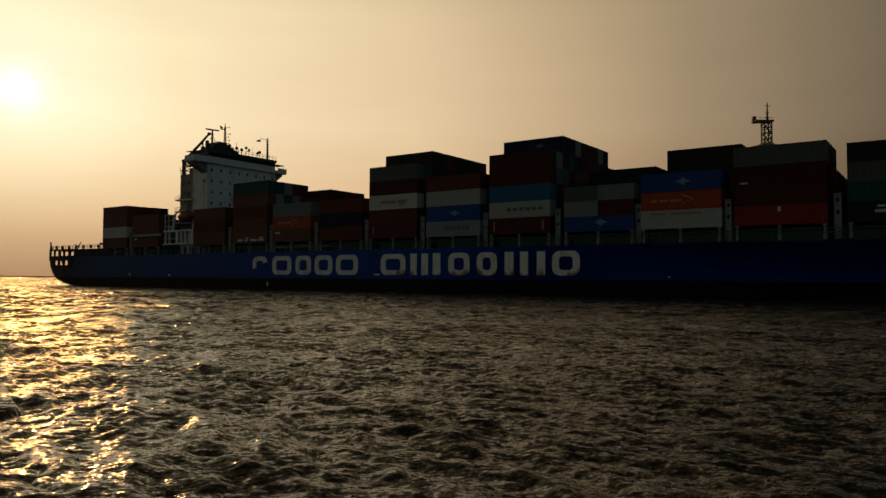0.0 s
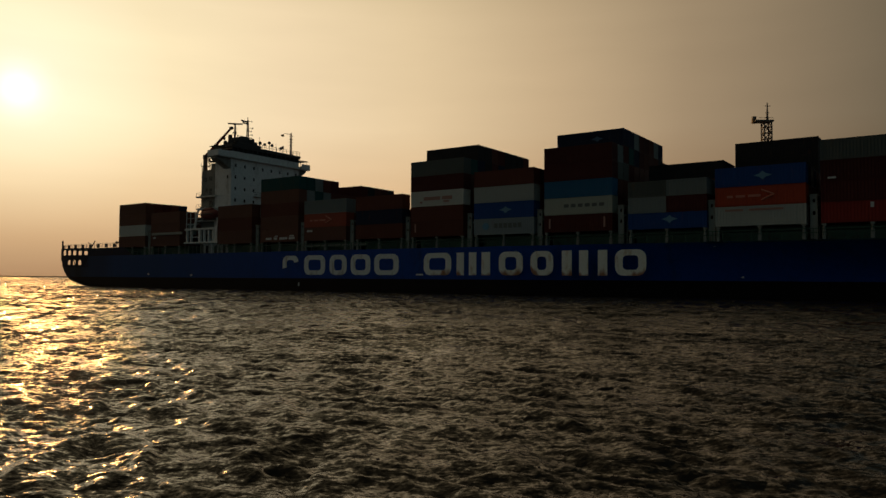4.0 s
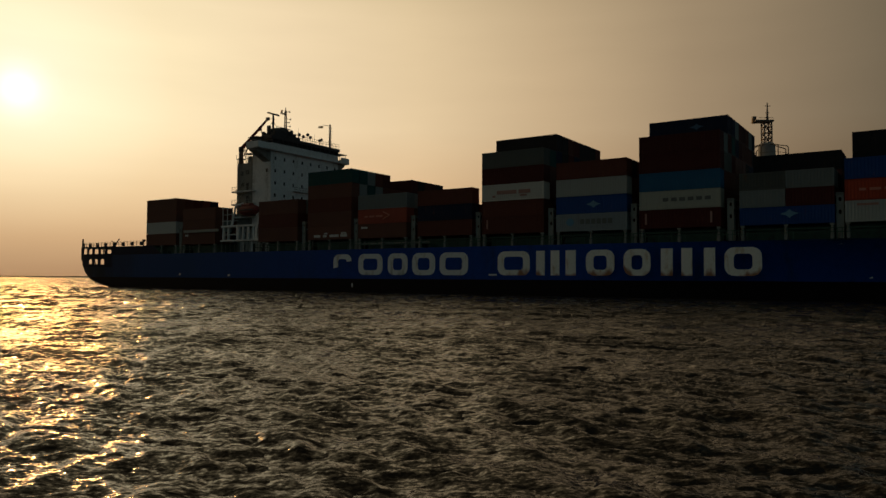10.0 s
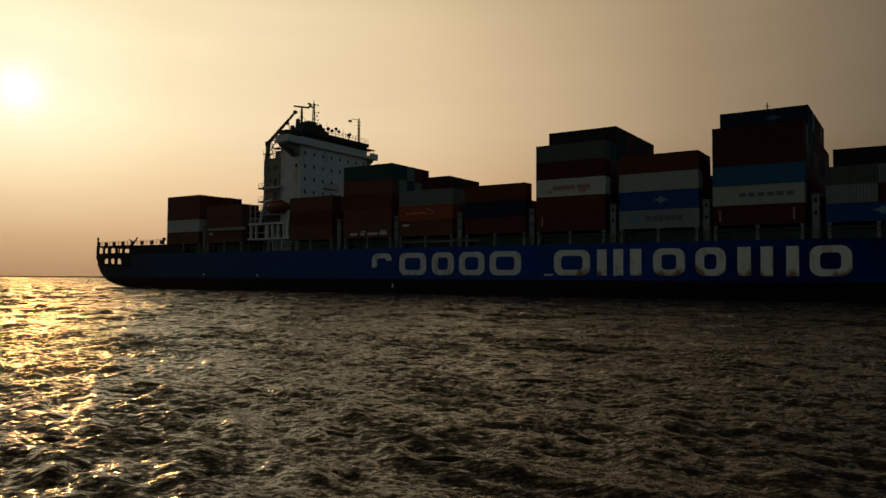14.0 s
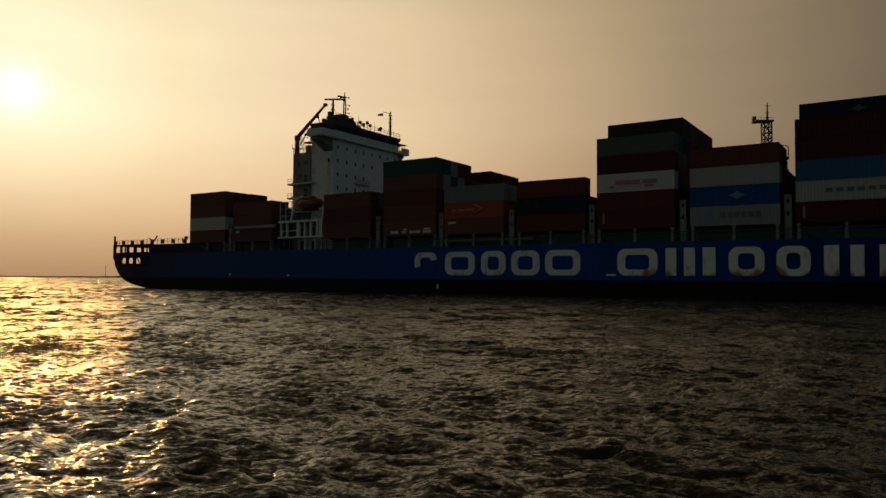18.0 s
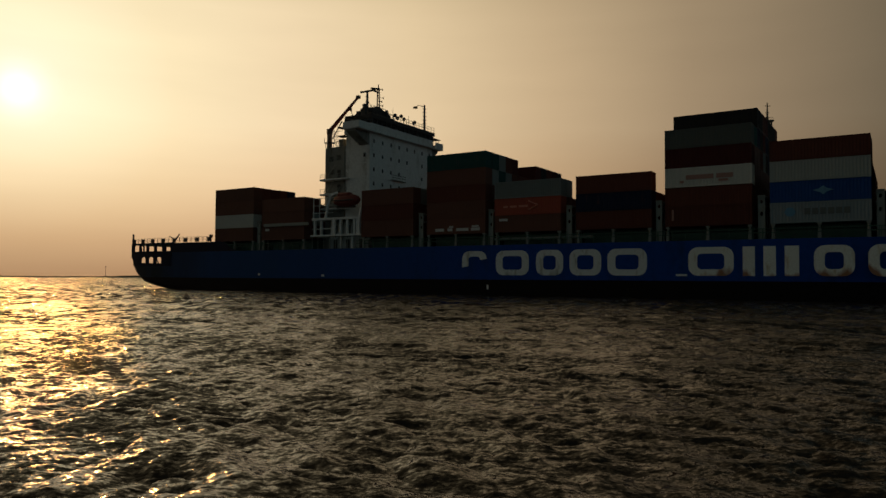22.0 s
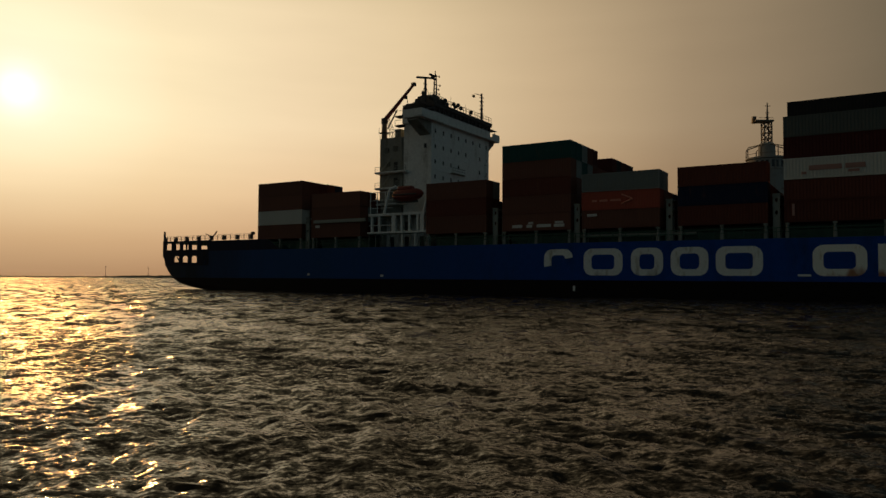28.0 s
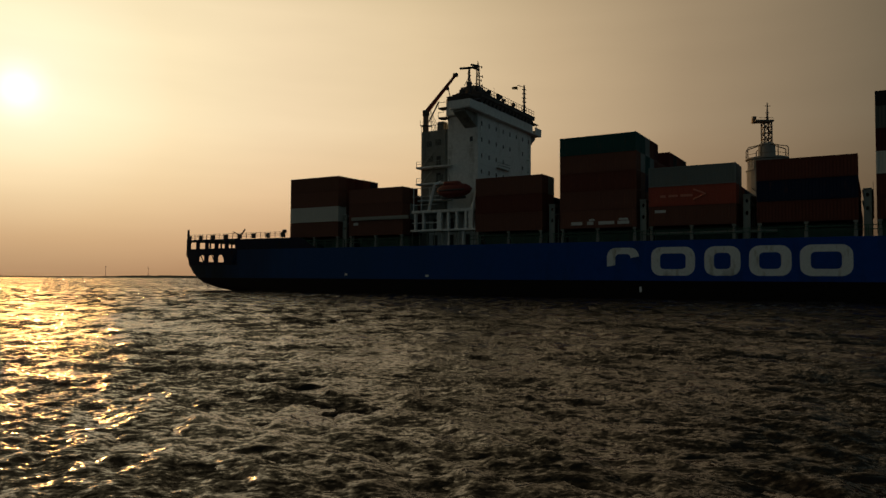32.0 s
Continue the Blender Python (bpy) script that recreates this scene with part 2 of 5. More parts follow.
def water_material():
    m = bpy.data.materials.new("river_water")
    m.use_nodes = True
    nt = m.node_tree
    N, Lk = nt.nodes.new, nt.links.new
    b = nt.nodes["Principled BSDF"]
    b.inputs["Roughness"].default_value, b.inputs["IOR"].default_value = 0.13, 1.333
    co = N("ShaderNodeTexCoord")
    silt = N("ShaderNodeTexNoise")
    silt.inputs["Scale"].default_value, silt.inputs["Detail"].default_value = 0.07, 3.0
    Lk(co.outputs["Object"], silt.inputs["Vector"])
    mix = N("ShaderNodeMix")
    mix.data_type = "RGBA"
    mix.inputs[6].default_value, mix.inputs[7].default_value = (0.017, 0.0115, 0.0075, 1), (0.025, 0.0175, 0.0115, 1)
    Lk(silt.outputs["Fac"], mix.inputs[0])
    Lk(mix.outputs[2], b.inputs["Base Color"])
    # ripples: fields of slope at three scales, added to the waves' own normal
    geo = N("ShaderNodeNewGeometry")
    # out in the stream the wind has more hold on the water
    flat = N("ShaderNodeVectorMath")
    flat.operation = "LENGTH"
    Lk(co.outputs["Object"], flat.inputs[0])
    open_water = N("ShaderNodeMapRange")
    for i, v in enumerate((22.0, 110.0, 0.0, 1.0)):
        open_water.inputs[i + 1].default_value = v
    Lk(flat.outputs["Value"], open_water.inputs[0])
    # the wind leans the wavelets over towards the bank
    tilt = N("ShaderNodeMix")
    tilt.data_type = "VECTOR"
    tilt.inputs[4].default_value, tilt.inputs[5].default_value = (0.02, -0.18, 0.0), (0.02, -0.265, 0.0)
    Lk(open_water.outputs[0], tilt.inputs[0])
    lean = N("ShaderNodeVectorMath")
    lean.operation = "ADD"
    Lk(geo.outputs["Normal"], lean.inputs[0])
    Lk(tilt.outputs[1], lean.inputs[1])
    normal = lean.outputs[0]
    for sc, slope, turn, gust, shape in ((0.012, 0.25, 0.0, True, (0.5, 1.5, 1.0)), (0.06, 0.6, 0.06, True, (0.7, 1.2, 1.0)), (0.2, 1.2, -0.05, True, (0.9, 1.0, 1.0)),
                                         (0.62, 2.0, -0.3, True, (1.0, 0.55, 1.0)), (0.62, 0.3, -0.08, False, (0.7, 1.3, 1.0)), (1.7, 0.4, 0.16, False, (0.8, 1.3, 1.0)),
                                         (4.3, 0.7, -0.12, False, (0.85, 1.2, 1.0)), (9.5, 0.7, 0.1, False, (0.85, 1.2, 1.0)), (21.0, 0.4, -0.2, False, (0.9, 1.1, 1.0))):
        mp = N("ShaderNodeMapping")
        mp.inputs["Scale"].default_value = shape
        mp.inputs["Rotation"].default_value = (0, 0, turn)
        Lk(co.outputs["Object"], mp.inputs[0])
        n = N("ShaderNodeTexNoise")
        n.inputs["Scale"].default_value, n.inputs["Detail"].default_value, n.inputs["Roughness"].default_value = sc, 2.0, 0.5
        Lk(mp.outputs[0], n.inputs["Vector"])
        sub = N("ShaderNodeVectorMath")
        sub.operation = "SUBTRACT"
        sub.inputs[1].default_value = (0.5, 0.5, 0.5)
        Lk(n.outputs["Color"], sub.inputs[0])
        mul = N("ShaderNodeVectorMath")
        mul.operation = "MULTIPLY"
        mul.inputs[1].default_value = (slope * 1.2, slope * 1.5, 0.0) if gust else (slope * 1.05, slope * 1.1, 0.0)
        Lk(sub.outputs[0], mul.inputs[0])
        field = mul.outputs[0]
        # gusts show out in the stream alone; the ripples grow there too
        part_way = N("ShaderNodeMath")
        part_way.operation = "MULTIPLY_ADD"
        part_way.inputs[1].default_value, part_way.inputs[2].default_value = (0.85, 0.15) if gust else (0.6, 1.0)
        Lk(open_water.outputs[0], part_way.inputs[0])
        grow = N("ShaderNodeVectorMath")
        grow.operation = "SCALE"
        Lk(field, grow.inputs[0])
        Lk(part_way.outputs[0], grow.inputs["Scale"])
        field = grow.outputs[0]
        add = N("ShaderNodeVectorMath")
        add.operation = "ADD"
        Lk(normal, add.inputs[0])
        Lk(field, add.inputs[1])
        normal = add.outputs[0]
    unit = N("ShaderNodeVectorMath")
    unit.operation = "NORMALIZE"
    Lk(normal, unit.inputs[0])
    Lk(unit.outputs[0], b.inputs["Normal"])
    return m


M_WATER = water_material()

# ---- small builders ----


def part(name, bm, mat, parent=None, label=""):
    me = bpy.data.meshes.new(name)
    bm.to_mesh(me)
    bm.free()
    return link(name, me, mat, parent, label)


def link(name, me, mat, parent=None, label="", m=None):
    if mat and not me.materials:
        me.materials.append(mat)
    ob = new(name, me)
    if parent:
        ob.parent = parent
    if m is not None:
        ob.matrix_basis = m
    if label:
        tagged(ob, label)
    return ob


def add_box(bm, x0, x1, y0, y1, z0, z1, bevel=0.0):
    v = [bm.verts.new(p) for p in ((x0, y0, z0), (x1, y0, z0), (x1, y1, z0), (x0, y1, z0), (x0, y0, z1), (x1, y0, z1), (x1, y1, z1), (x0, y1, z1))]
    f = [bm.faces.new([v[i] for i in q]) for q in ((3, 2, 1, 0), (4, 5, 6, 7), (0, 1, 5, 4), (1, 2, 6, 5), (2, 3, 7, 6), (3, 0, 4, 7))]
    if bevel:
        ed = list({e for q in f for e in q.edges})
        bmesh.ops.bevel(bm, geom=ed, offset=bevel, segments=1, affect="EDGES")
    return bm


def box(x0, x1, y0, y1, z0, z1, bevel=0.0):
    return add_box(bmesh.new(), x0, x1, y0, y1, z0, z1, bevel)


def add_rod(bm, p, q, r0, r1=None, sides=6):
    p, q = Vector(p), Vector(q)
    r1 = r0 if r1 is None else r1
    turn = (q - p).to_track_quat("Z", "Y").to_matrix()
    ends = []
    for c, r in ((p, r0), (q, r1)):
        ends.append([bm.verts.new(c + turn @ Vector((r * math.cos(2 * math.pi * k / sides), r * math.sin(2 * math.pi * k / sides), 0))) for k in range(sides)])
    for k in range(sides):
        bm.faces.new((ends[0][k], ends[0][(k + 1) % sides], ends[1][(k + 1) % sides], ends[1][k]))
    bm.faces.new(ends[0][::-1])
    bm.faces.new(ends[1])
    return bm


def rod(p, q, r0, r1=None, sides=6):
    return add_rod(bmesh.new(), p, q, r0, r1, sides)


def add_loft(bm, rings, close_ends=True):
    """Skin between rings of equal count."""
    rows = [[bm.verts.new(p) for p in r] for r in rings]
    n = len(rows[0])
    for a, b in zip(rows, rows[1:]):
        for k in range(n):
            bm.faces.new((a[k], a[(k + 1) % n], b[(k + 1) % n], b[k]))
    if close_ends:
        bm.faces.new(rows[0][::-1])
        bm.faces.new(rows[-1])
    return bm


# ---- the water: two sheets of waves that drift across each other ----


def spaced(start, even, step, grow, reach):
    out, q = [start], step
    while out[-1] < reach:
        if out[-1] > even:
            q *= grow
        out.append(out[-1] + q)
    return out


def wave_sheet(name, seed, level, horizon, drift):
    """A sheet of waves whose mesh fans out with the distance from the bank."""
    rng = np.random.RandomState(seed)
    reach = 620 if horizon else 420
    ys = [-60.0, -40.0, -26.0, -16.0, -10.0, -7.0] + spaced(-5.0, 24, 0.13, 1.0056, reach)
    wide = [6.0, 16.0, 40.0, 100.0, 240.0] + ([600.0, 1500.0, 4300.0] if horizon else [])
    if horizon:
        ys = [-4900.0, -2000.0, -700.0, -200.0] + ys + [900.0, 1500.0, 2600.0, 4900.0]
    ys = np.array(ys)
    half = np.clip(0.74 * ys + 15, 22, 480)[:, None]
    u = np.linspace(-1, 1, 461)[None, :]
    X = np.concatenate([-half - np.array(wide[::-1])[None, :], half * u, half + np.array(wide)[None, :]], 1)
    Y = np.repeat(ys[:, None], X.shape[1], 1)
    cell = np.maximum(np.abs(np.gradient(X, axis=1)), np.abs(np.gradient(ys))[:, None])
    Z = np.zeros_like(X)
    away = np.hypot(X, Y)
    lengths = np.concatenate([np.geomspace(0.38, 2.3, 44), np.geomspace(2.7, 6.5, 9), np.geomspace(8.0, 20.0, 7 if horizon else 1)])
    for lam in lengths:
        a = drift + rng.normal(0, 0.55)
        k = 2 * math.pi / lam
        ph = k * (X * math.cos(a) + Y * math.sin(a)) + rng.uniform(0, 6.28)
        # slow bending breaks the crests up
        b = rng.uniform(0, 6.28)
        ph = ph + 1.1 * np.sin((X * math.cos(b) + Y * math.sin(b)) * k * 0.21 + rng.uniform(0, 6.28))
        env = 0.55 + 0.45 * np.sin((X * math.sin(b) - Y * math.cos(b)) * k * 0.13 + rng.uniform(0, 6.28))
        amp = 0.0100 * lam ** 0.62 * (0.8 if lam > 2.5 else 1.0)
        w = np.clip((lam / cell - 1.9) / 1.2, 0, 1) * (1 + 0.35 * np.clip((away - 30) / 60, 0, 1))
        if lam > 2.5:
            w = w * (0.8 + 0.8 * np.clip((away - 60) / 80, 0, 1)) if lam < 7 else w * np.clip((away - 60) / 80, 0, 1)
        Z += w * env * amp * (1.15 - 2.3 * np.abs(np.sin(ph / 2)) ** 1.25)
    Z *= np.clip((700 - away) / 120, 0, 1)
    Z += level
    if not horizon:
        edge = np.clip((away - 330) / 60, 0, 1)
        edge = np.maximum(edge, np.clip((-Y - 30) / 20, 0, 1))
        Z -= edge * 1.2
    ny, nx = X.shape
    verts = np.stack([X, Y, Z], -1).reshape(-1, 3)
    i = np.arange(nx * ny).reshape(ny, nx)
    quads = np.stack([i[:-1, :-1], i[:-1, 1:], i[1:, 1:], i[1:, :-1]], -1).reshape(-1, 4)
    me = bpy.data.meshes.new(name)
    me.from_pydata(verts.tolist(), [], quads.tolist())
    me.polygons.foreach_set("use_smooth", np.ones(len(quads), dtype=bool))
    ob = link(name, me, M_WATER)
    return tagged(ob, "brown-grey rippled river water with small choppy waves", "water", kind="structure")


water_main = wave_sheet("water", 3, 0.4, True, radians(205))
water_cross = wave_sheet("water", 11, 0.35, False, radians(250))

# ---- the far bank ----


def far_bank():
    """A low bank along the horizon, thin on one side and with a wooded rise on the other."""
    rng = random.Random(5)
    bm = bmesh.new()
    prev = None
    x = -1500.0
    while x <= 1500:
        rise = 1 / (1 + math.exp(-(x + 690) / 22))
        h = 2.7 + 2.4 * rise + rng.uniform(-0.35, 0.5) * (0.5 + rise) + 0.5 * noise.noise((x * 0.02, 0, 0))
        y0 = 1500 + 40 * noise.noise((x * 0.002, 3, 0))
        row = [bm.verts.new((x, y0 + d, z)) for d, z in ((-16, -0.6), (-9, 0.5), (0, h * 0.75), (7, h), (30, h * 0.9), (60, 0.8), (120, -0.6))]
        if prev:
            for k in range(6):
                bm.faces.new((prev[k], row[k], row[k + 1], prev[k + 1]))
        prev = row
        x += 5
    ob = part("backdrop", bm, M_LAND)
    tagged(ob, "low dark wooded far river bank on the horizon", "river bank", kind="structure")


far_bank()


def power_pole(x, y, h):
    root = tagged(new("beacon_pole"), "thin dark beacon pole standing on the far bank", "pole", "poles on the far bank")
    root.location = (x, y, 2.0)
    part("pole", rod((0, 0, -1), (0, 0, h), 0.55, 0.22, 8), M_DARK, root)
    part("crossarm", box(-2.3, 2.3, -0.2, 0.2, h * 0.86, h * 0.86 + 0.5), M_DARK, root)
    part("topmark", box(-0.7, 0.7, -0.5, 0.5, h - 0.6, h + 0.6, 0.15), M_DARK, root)


power_pole(-0.467 * 1500, 1500, 21.5)
power_pole(-0.408 * 1500, 1500, 20.5)


def signal_tower():
    """A concrete tower with a round gallery and a lattice mast, on the far side of the fairway."""
    d = 230.0
    root = tagged(new("signal_tower"), "concrete harbour signal tower with round gallery and steel lattice mast", "tower")
    root.location = (0.4508 * d, d, 0)
    zt = 3.2 + 0.2478 * d

    def row(y):
        return 3.2 + d * (0.1738 + (275 - y) * 0.000795)

    zc = row(281)
    bm = bmesh.new()
    ring = lambda r, z: [(r * math.cos(k * math.pi / 12), r * math.sin(k * math.pi / 12), z) for k in range(24)]
    add_loft(bm, [ring(6.6, -2), ring(6.3, 6), ring(6.1, zc - 9), ring(6.1, zc - 4.2)])
    part("shaft", bm, M_CONCRETE, root)
    bm = bmesh.new()
    add_loft(bm, [ring(6.1, zc - 4.2), ring(6.35, zc - 4.1), ring(6.35, zc - 3.9), ring(5.9, zc - 3.9), ring(5.9, zc - 0.6), ring(6.45, zc - 0.5), ring(6.45, zc)])
    part("gallery", bm, M_CONCRETE, root)
    for k in range(12):
        a0, a1 = k * math.pi / 6 + 0.05, (k + 1) * math.pi / 6 - 0.05
        bm = bmesh.new()
        add_loft(bm, [[(r * math.cos(a), r * math.sin(a), z) for z in (zc - 3.4, zc - 1.2)] + [(r * math.cos(a), r * math.sin(a), z) for r, z in ((5.93, zc - 1.2), (5.93, zc - 3.4))]
                      for a, r in ((a0, 5.98), (a1, 5.98))])
        part("window", bm, M_GLASS, root)
    bm = bmesh.new()
    add_loft(bm, [ring(2.6, zc), ring(2.5, row(257)), ring(2.0, row(254))])
    part("equipment_room", bm, M_CONCRETE, root)
    # arched bracing from the gallery's edge up to the room
    for k in range(8):
        a = k * math.pi / 4 + 0.1
        c, s = math.cos(a), math.sin(a)
        bm = bmesh.new()
        path = [(6.4, zc), (6.4, row(264.5)), (6.1, row(262.5)), (2.2, row(257))]
        for (r0, z0), (r1, z1) in zip(path, path[1:]):
            add_rod(bm, (r0 * c, r0 * s, z0), (r1 * c, r1 * s, z1), 0.16)
        part("bracket", bm, M_LATTICE, root)
    part("gallery_rail", add_loft(bmesh.new(), [ring(6.35, zc + 1.0), ring(6.35, zc + 1.12), ring(6.25, zc + 1.12), ring(6.25, zc + 1.0)], False), M_LATTICE, root)
    z0, z1 = row(256), row(216)
    w = 1.15
    legs = [(-w, -w), (w, -w), (w, w), (-w, w)]
    for lx, ly in legs:
        part("mast_leg", rod((lx, ly, z0 - 1), (lx, ly, z1), 0.24), M_LATTICE, root)
    for j in range(4):
        za, zb = z0 + (z1 - z0) * j / 4, z0 + (z1 - z0) * (j + 1) / 4
        for k in range(4):
            (ax, ay), (bx, by) = legs[k], legs[(k + 1) % 4]
            part("mast_strut", rod((ax, ay, zb), (bx, by, zb), 0.16, sides=5), M_LATTICE, root)
            part("mast_brace", rod((ax, ay, za if j % 2 else zb), (bx, by, zb if j % 2 else za), 0.14, sides=5), M_LATTICE, root)
    part("mast_platform", box(-4.2, 1.7, -1.7, 1.7, z1 - 0.2, z1 + 0.35), M_LATTICE, root)
    part("radar_scanner", box(-4.6, -3.4, -0.5, 0.5, z1 - 0.6, z1 + 1.7, 0.1), M_LATTICE, root)
    part("platform_rail", box(-3.2, 1.6, -1.66, -1.58, z1 + 0.9, z1 + 1.02), M_LATTICE, root)
    part("antenna", rod((0.3, 0, z1), (0.3, 0, zt), 0.42, 0.16), M_LATTICE, root)
    for zz, ww in ((zt - 1.2, 0.9), (zt - 3.4, 0.6), (zt - 5.0, 0.8)):
        part("antenna_arm", box(0.3 - ww, 0.3 + ww, -0.08, 0.08, zz, zz + 0.18), M_LATTICE, root)


signal_tower()

# ---- the container ship; X towards the bow, Y away from the bank, Z up from the waterline ----
YC = 127.44
HALF = 16.85
DECK = 8.9


def X(a):
    return a + 120.0


def Y(b):
    return b - YC


def Z(z):
    return z + 3.2


ship = tagged(new("container_ship"), "large blue-hulled container ship with white deckhouse under way", "ship")
BOW, STERN = 158.0, -108.6


def smooth(u):
    u = min(max(u, 0.0), 1.0)
    return u * u * (3 - 2 * u)


def half_breadth(x, z):
    """Half the hull's breadth at the station x and the height z."""
    top = HALF
    if x > 108:
        top *= max(1 - ((x - 108) / (BOW - 108)) ** 2.1, 0.0) ** 0.8
    low = HALF
    if x > 42:
        low *= max(1 - ((x - 42) / 98.0) ** 1.15, 0.0)
    if x < -96:
        top *= 1 - 0.045 * ((-96 - x) / 12.6) ** 2
    f = min(max(z / 10.5, 0.0), 1.0) ** 2.3
    b = low + (top - low) * f if x > 0 else top
    if x < -40:
        # the counter: the bottom lifts towards the stern
        keel = bottom(x)
        u = min(max((z - keel) / 1.6, 0.0), 1.0)
        b *= 0.95 + 0.05 * (1 - (1 - u) ** 2.2) ** 0.5
    return b


def bottom(x):
    if x > -40:
        return -3.0
    pts = ((-108.6, 6.6), (-107.8, 5.3), (-106.5, 3.9), (-105.0, 2.8), (-103.0, 1.9), (-99.0, 1.0), (-94.0, 0.3), (-86.0, -0.8), (-70.0, -2.2), (-40.0, -3.0))
    for (x0, z0), (x1, z1) in zip(pts, pts[1:]):
        if x <= x1:
            return z0 + (z1 - z0) * (x - x0) / (x1 - x0)
    return -3.0


def sheer(x):
    """Height of the deck's edge."""
    if x < -70:
        return DECK + 2.2 * smooth((-70 - x) / 5)
    return DECK + (2.4 * smooth((x - 112) / 20) if x > 112 else 0)


STERN_OPEN = -92.0       # aft of this the mooring deck's sides are pierced
stations = [STERN, -107.8, -106.5, -105, -103, -101, -98.5, -96, -94, STERN_OPEN] + [-88, -84, -80, -77, -75, -74, -73, -72, -71] + list(range(-70, 60, 6)) + list(range(60, 157, 4)) + [157.6]
BAND = 3.0


def hull_skin(name, mat, zlow, zhigh, label, x_from=STERN, closed_stern=True, x_to=200, side=0):
    bm = bmesh.new()
    rows = []
    n = 9
    for x in stations:
        if x < x_from - 0.01 or x > x_to + 0.01:
            continue
        lo = max(zlow(x), bottom(x)) if zlow else bottom(x)
        hi = max(zhigh(x), lo + 0.01)
        zs = [lo + (hi - lo) * k / n for k in range(n + 1)]
        near = [bm.verts.new((x, -half_breadth(x, z), z)) for z in zs]
        away = [bm.verts.new((x, half_breadth(x, z), z)) for z in zs]
        rows.append((near, away))
    for (n0, f0), (n1, f1) in zip(rows, rows[1:]):
        if not zlow or BAND < bottom(0.5 * (n0[0].co.x + n1[0].co.x)) < 4.4:
            bm.faces.new((n0[0], f0[0], f1[0], n1[0]))
        for k in range(n):
            bm.faces.new((n0[k], n1[k], n1[k + 1], n0[k + 1]))
            bm.faces.new((f0[k + 1], f1[k + 1], f1[k], f0[k]))
    for k in range(n):
        if closed_stern:
            bm.faces.new((rows[0][0][k], rows[0][0][k + 1], rows[0][1][k + 1], rows[0][1][k]))
    bmesh.ops.remove_doubles(bm, verts=bm.verts, dist=0.02)
    if side:
        bmesh.ops.delete(bm, geom=[v for v in bm.verts if v.co.y * side < 0], context="VERTS")
    for f in bm.faces:
        f.smooth = True
    ob = part(name, bm, mat, ship, label)
    return ob


# below the mooring deck the stern is plain plating; the pierced gallery comes on top of it
GALLERY = 5.7


def topside_low(x):
    return BAND


def topside_high(x):
    return GALLERY if x < STERN_OPEN else sheer(x)


hull_skin("boot_topping", M_BOOT, None, lambda x: BAND, "black band of paint along the waterline")
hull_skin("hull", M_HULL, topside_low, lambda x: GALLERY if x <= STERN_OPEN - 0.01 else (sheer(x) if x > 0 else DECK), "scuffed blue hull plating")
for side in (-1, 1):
    hull_skin("poop_bulwark", M_GALLERY, lambda x: DECK, sheer, "dark blue-black plating of the raised stern", x_from=STERN_OPEN, closed_stern=False, x_to=-70, side=side)


def deck_sheet(z, x0, x1, name, mat, drop=0.12):
    bm = bmesh.new()
    rows = []
    for x in [s for s in stations if x0 - 0.01 <= s <= x1 + 0.01]:
        zz = z(x)
        hb = max(half_breadth(x, zz) - 0.05, 0.02)
        rows.append([bm.verts.new((x, y, q)) for y, q in ((-hb, zz), (hb, zz), (hb, zz - drop), (-hb, zz - drop))])
    for a, b in zip(rows, rows[1:]):
        for k in range(4):
            bm.faces.new((a[k], b[k], b[(k + 1) % 4], a[(k + 1) % 4]))
    bm.faces.new(rows[0])
    bm.faces.new(rows[-1][::-1])
    return part(name, bm, mat, ship)


deck_sheet(lambda x: sheer(x) - 0.02, STERN_OPEN, 157.6, "main_deck", M_DECK)
deck_sheet(lambda x: GALLERY - 0.05, -106.5, STERN_OPEN, "mooring_deck", M_DECK)
deck_sheet(lambda x: Z(8.0), STERN, STERN_OPEN, "poop_deck", M_DECK, 0.35)


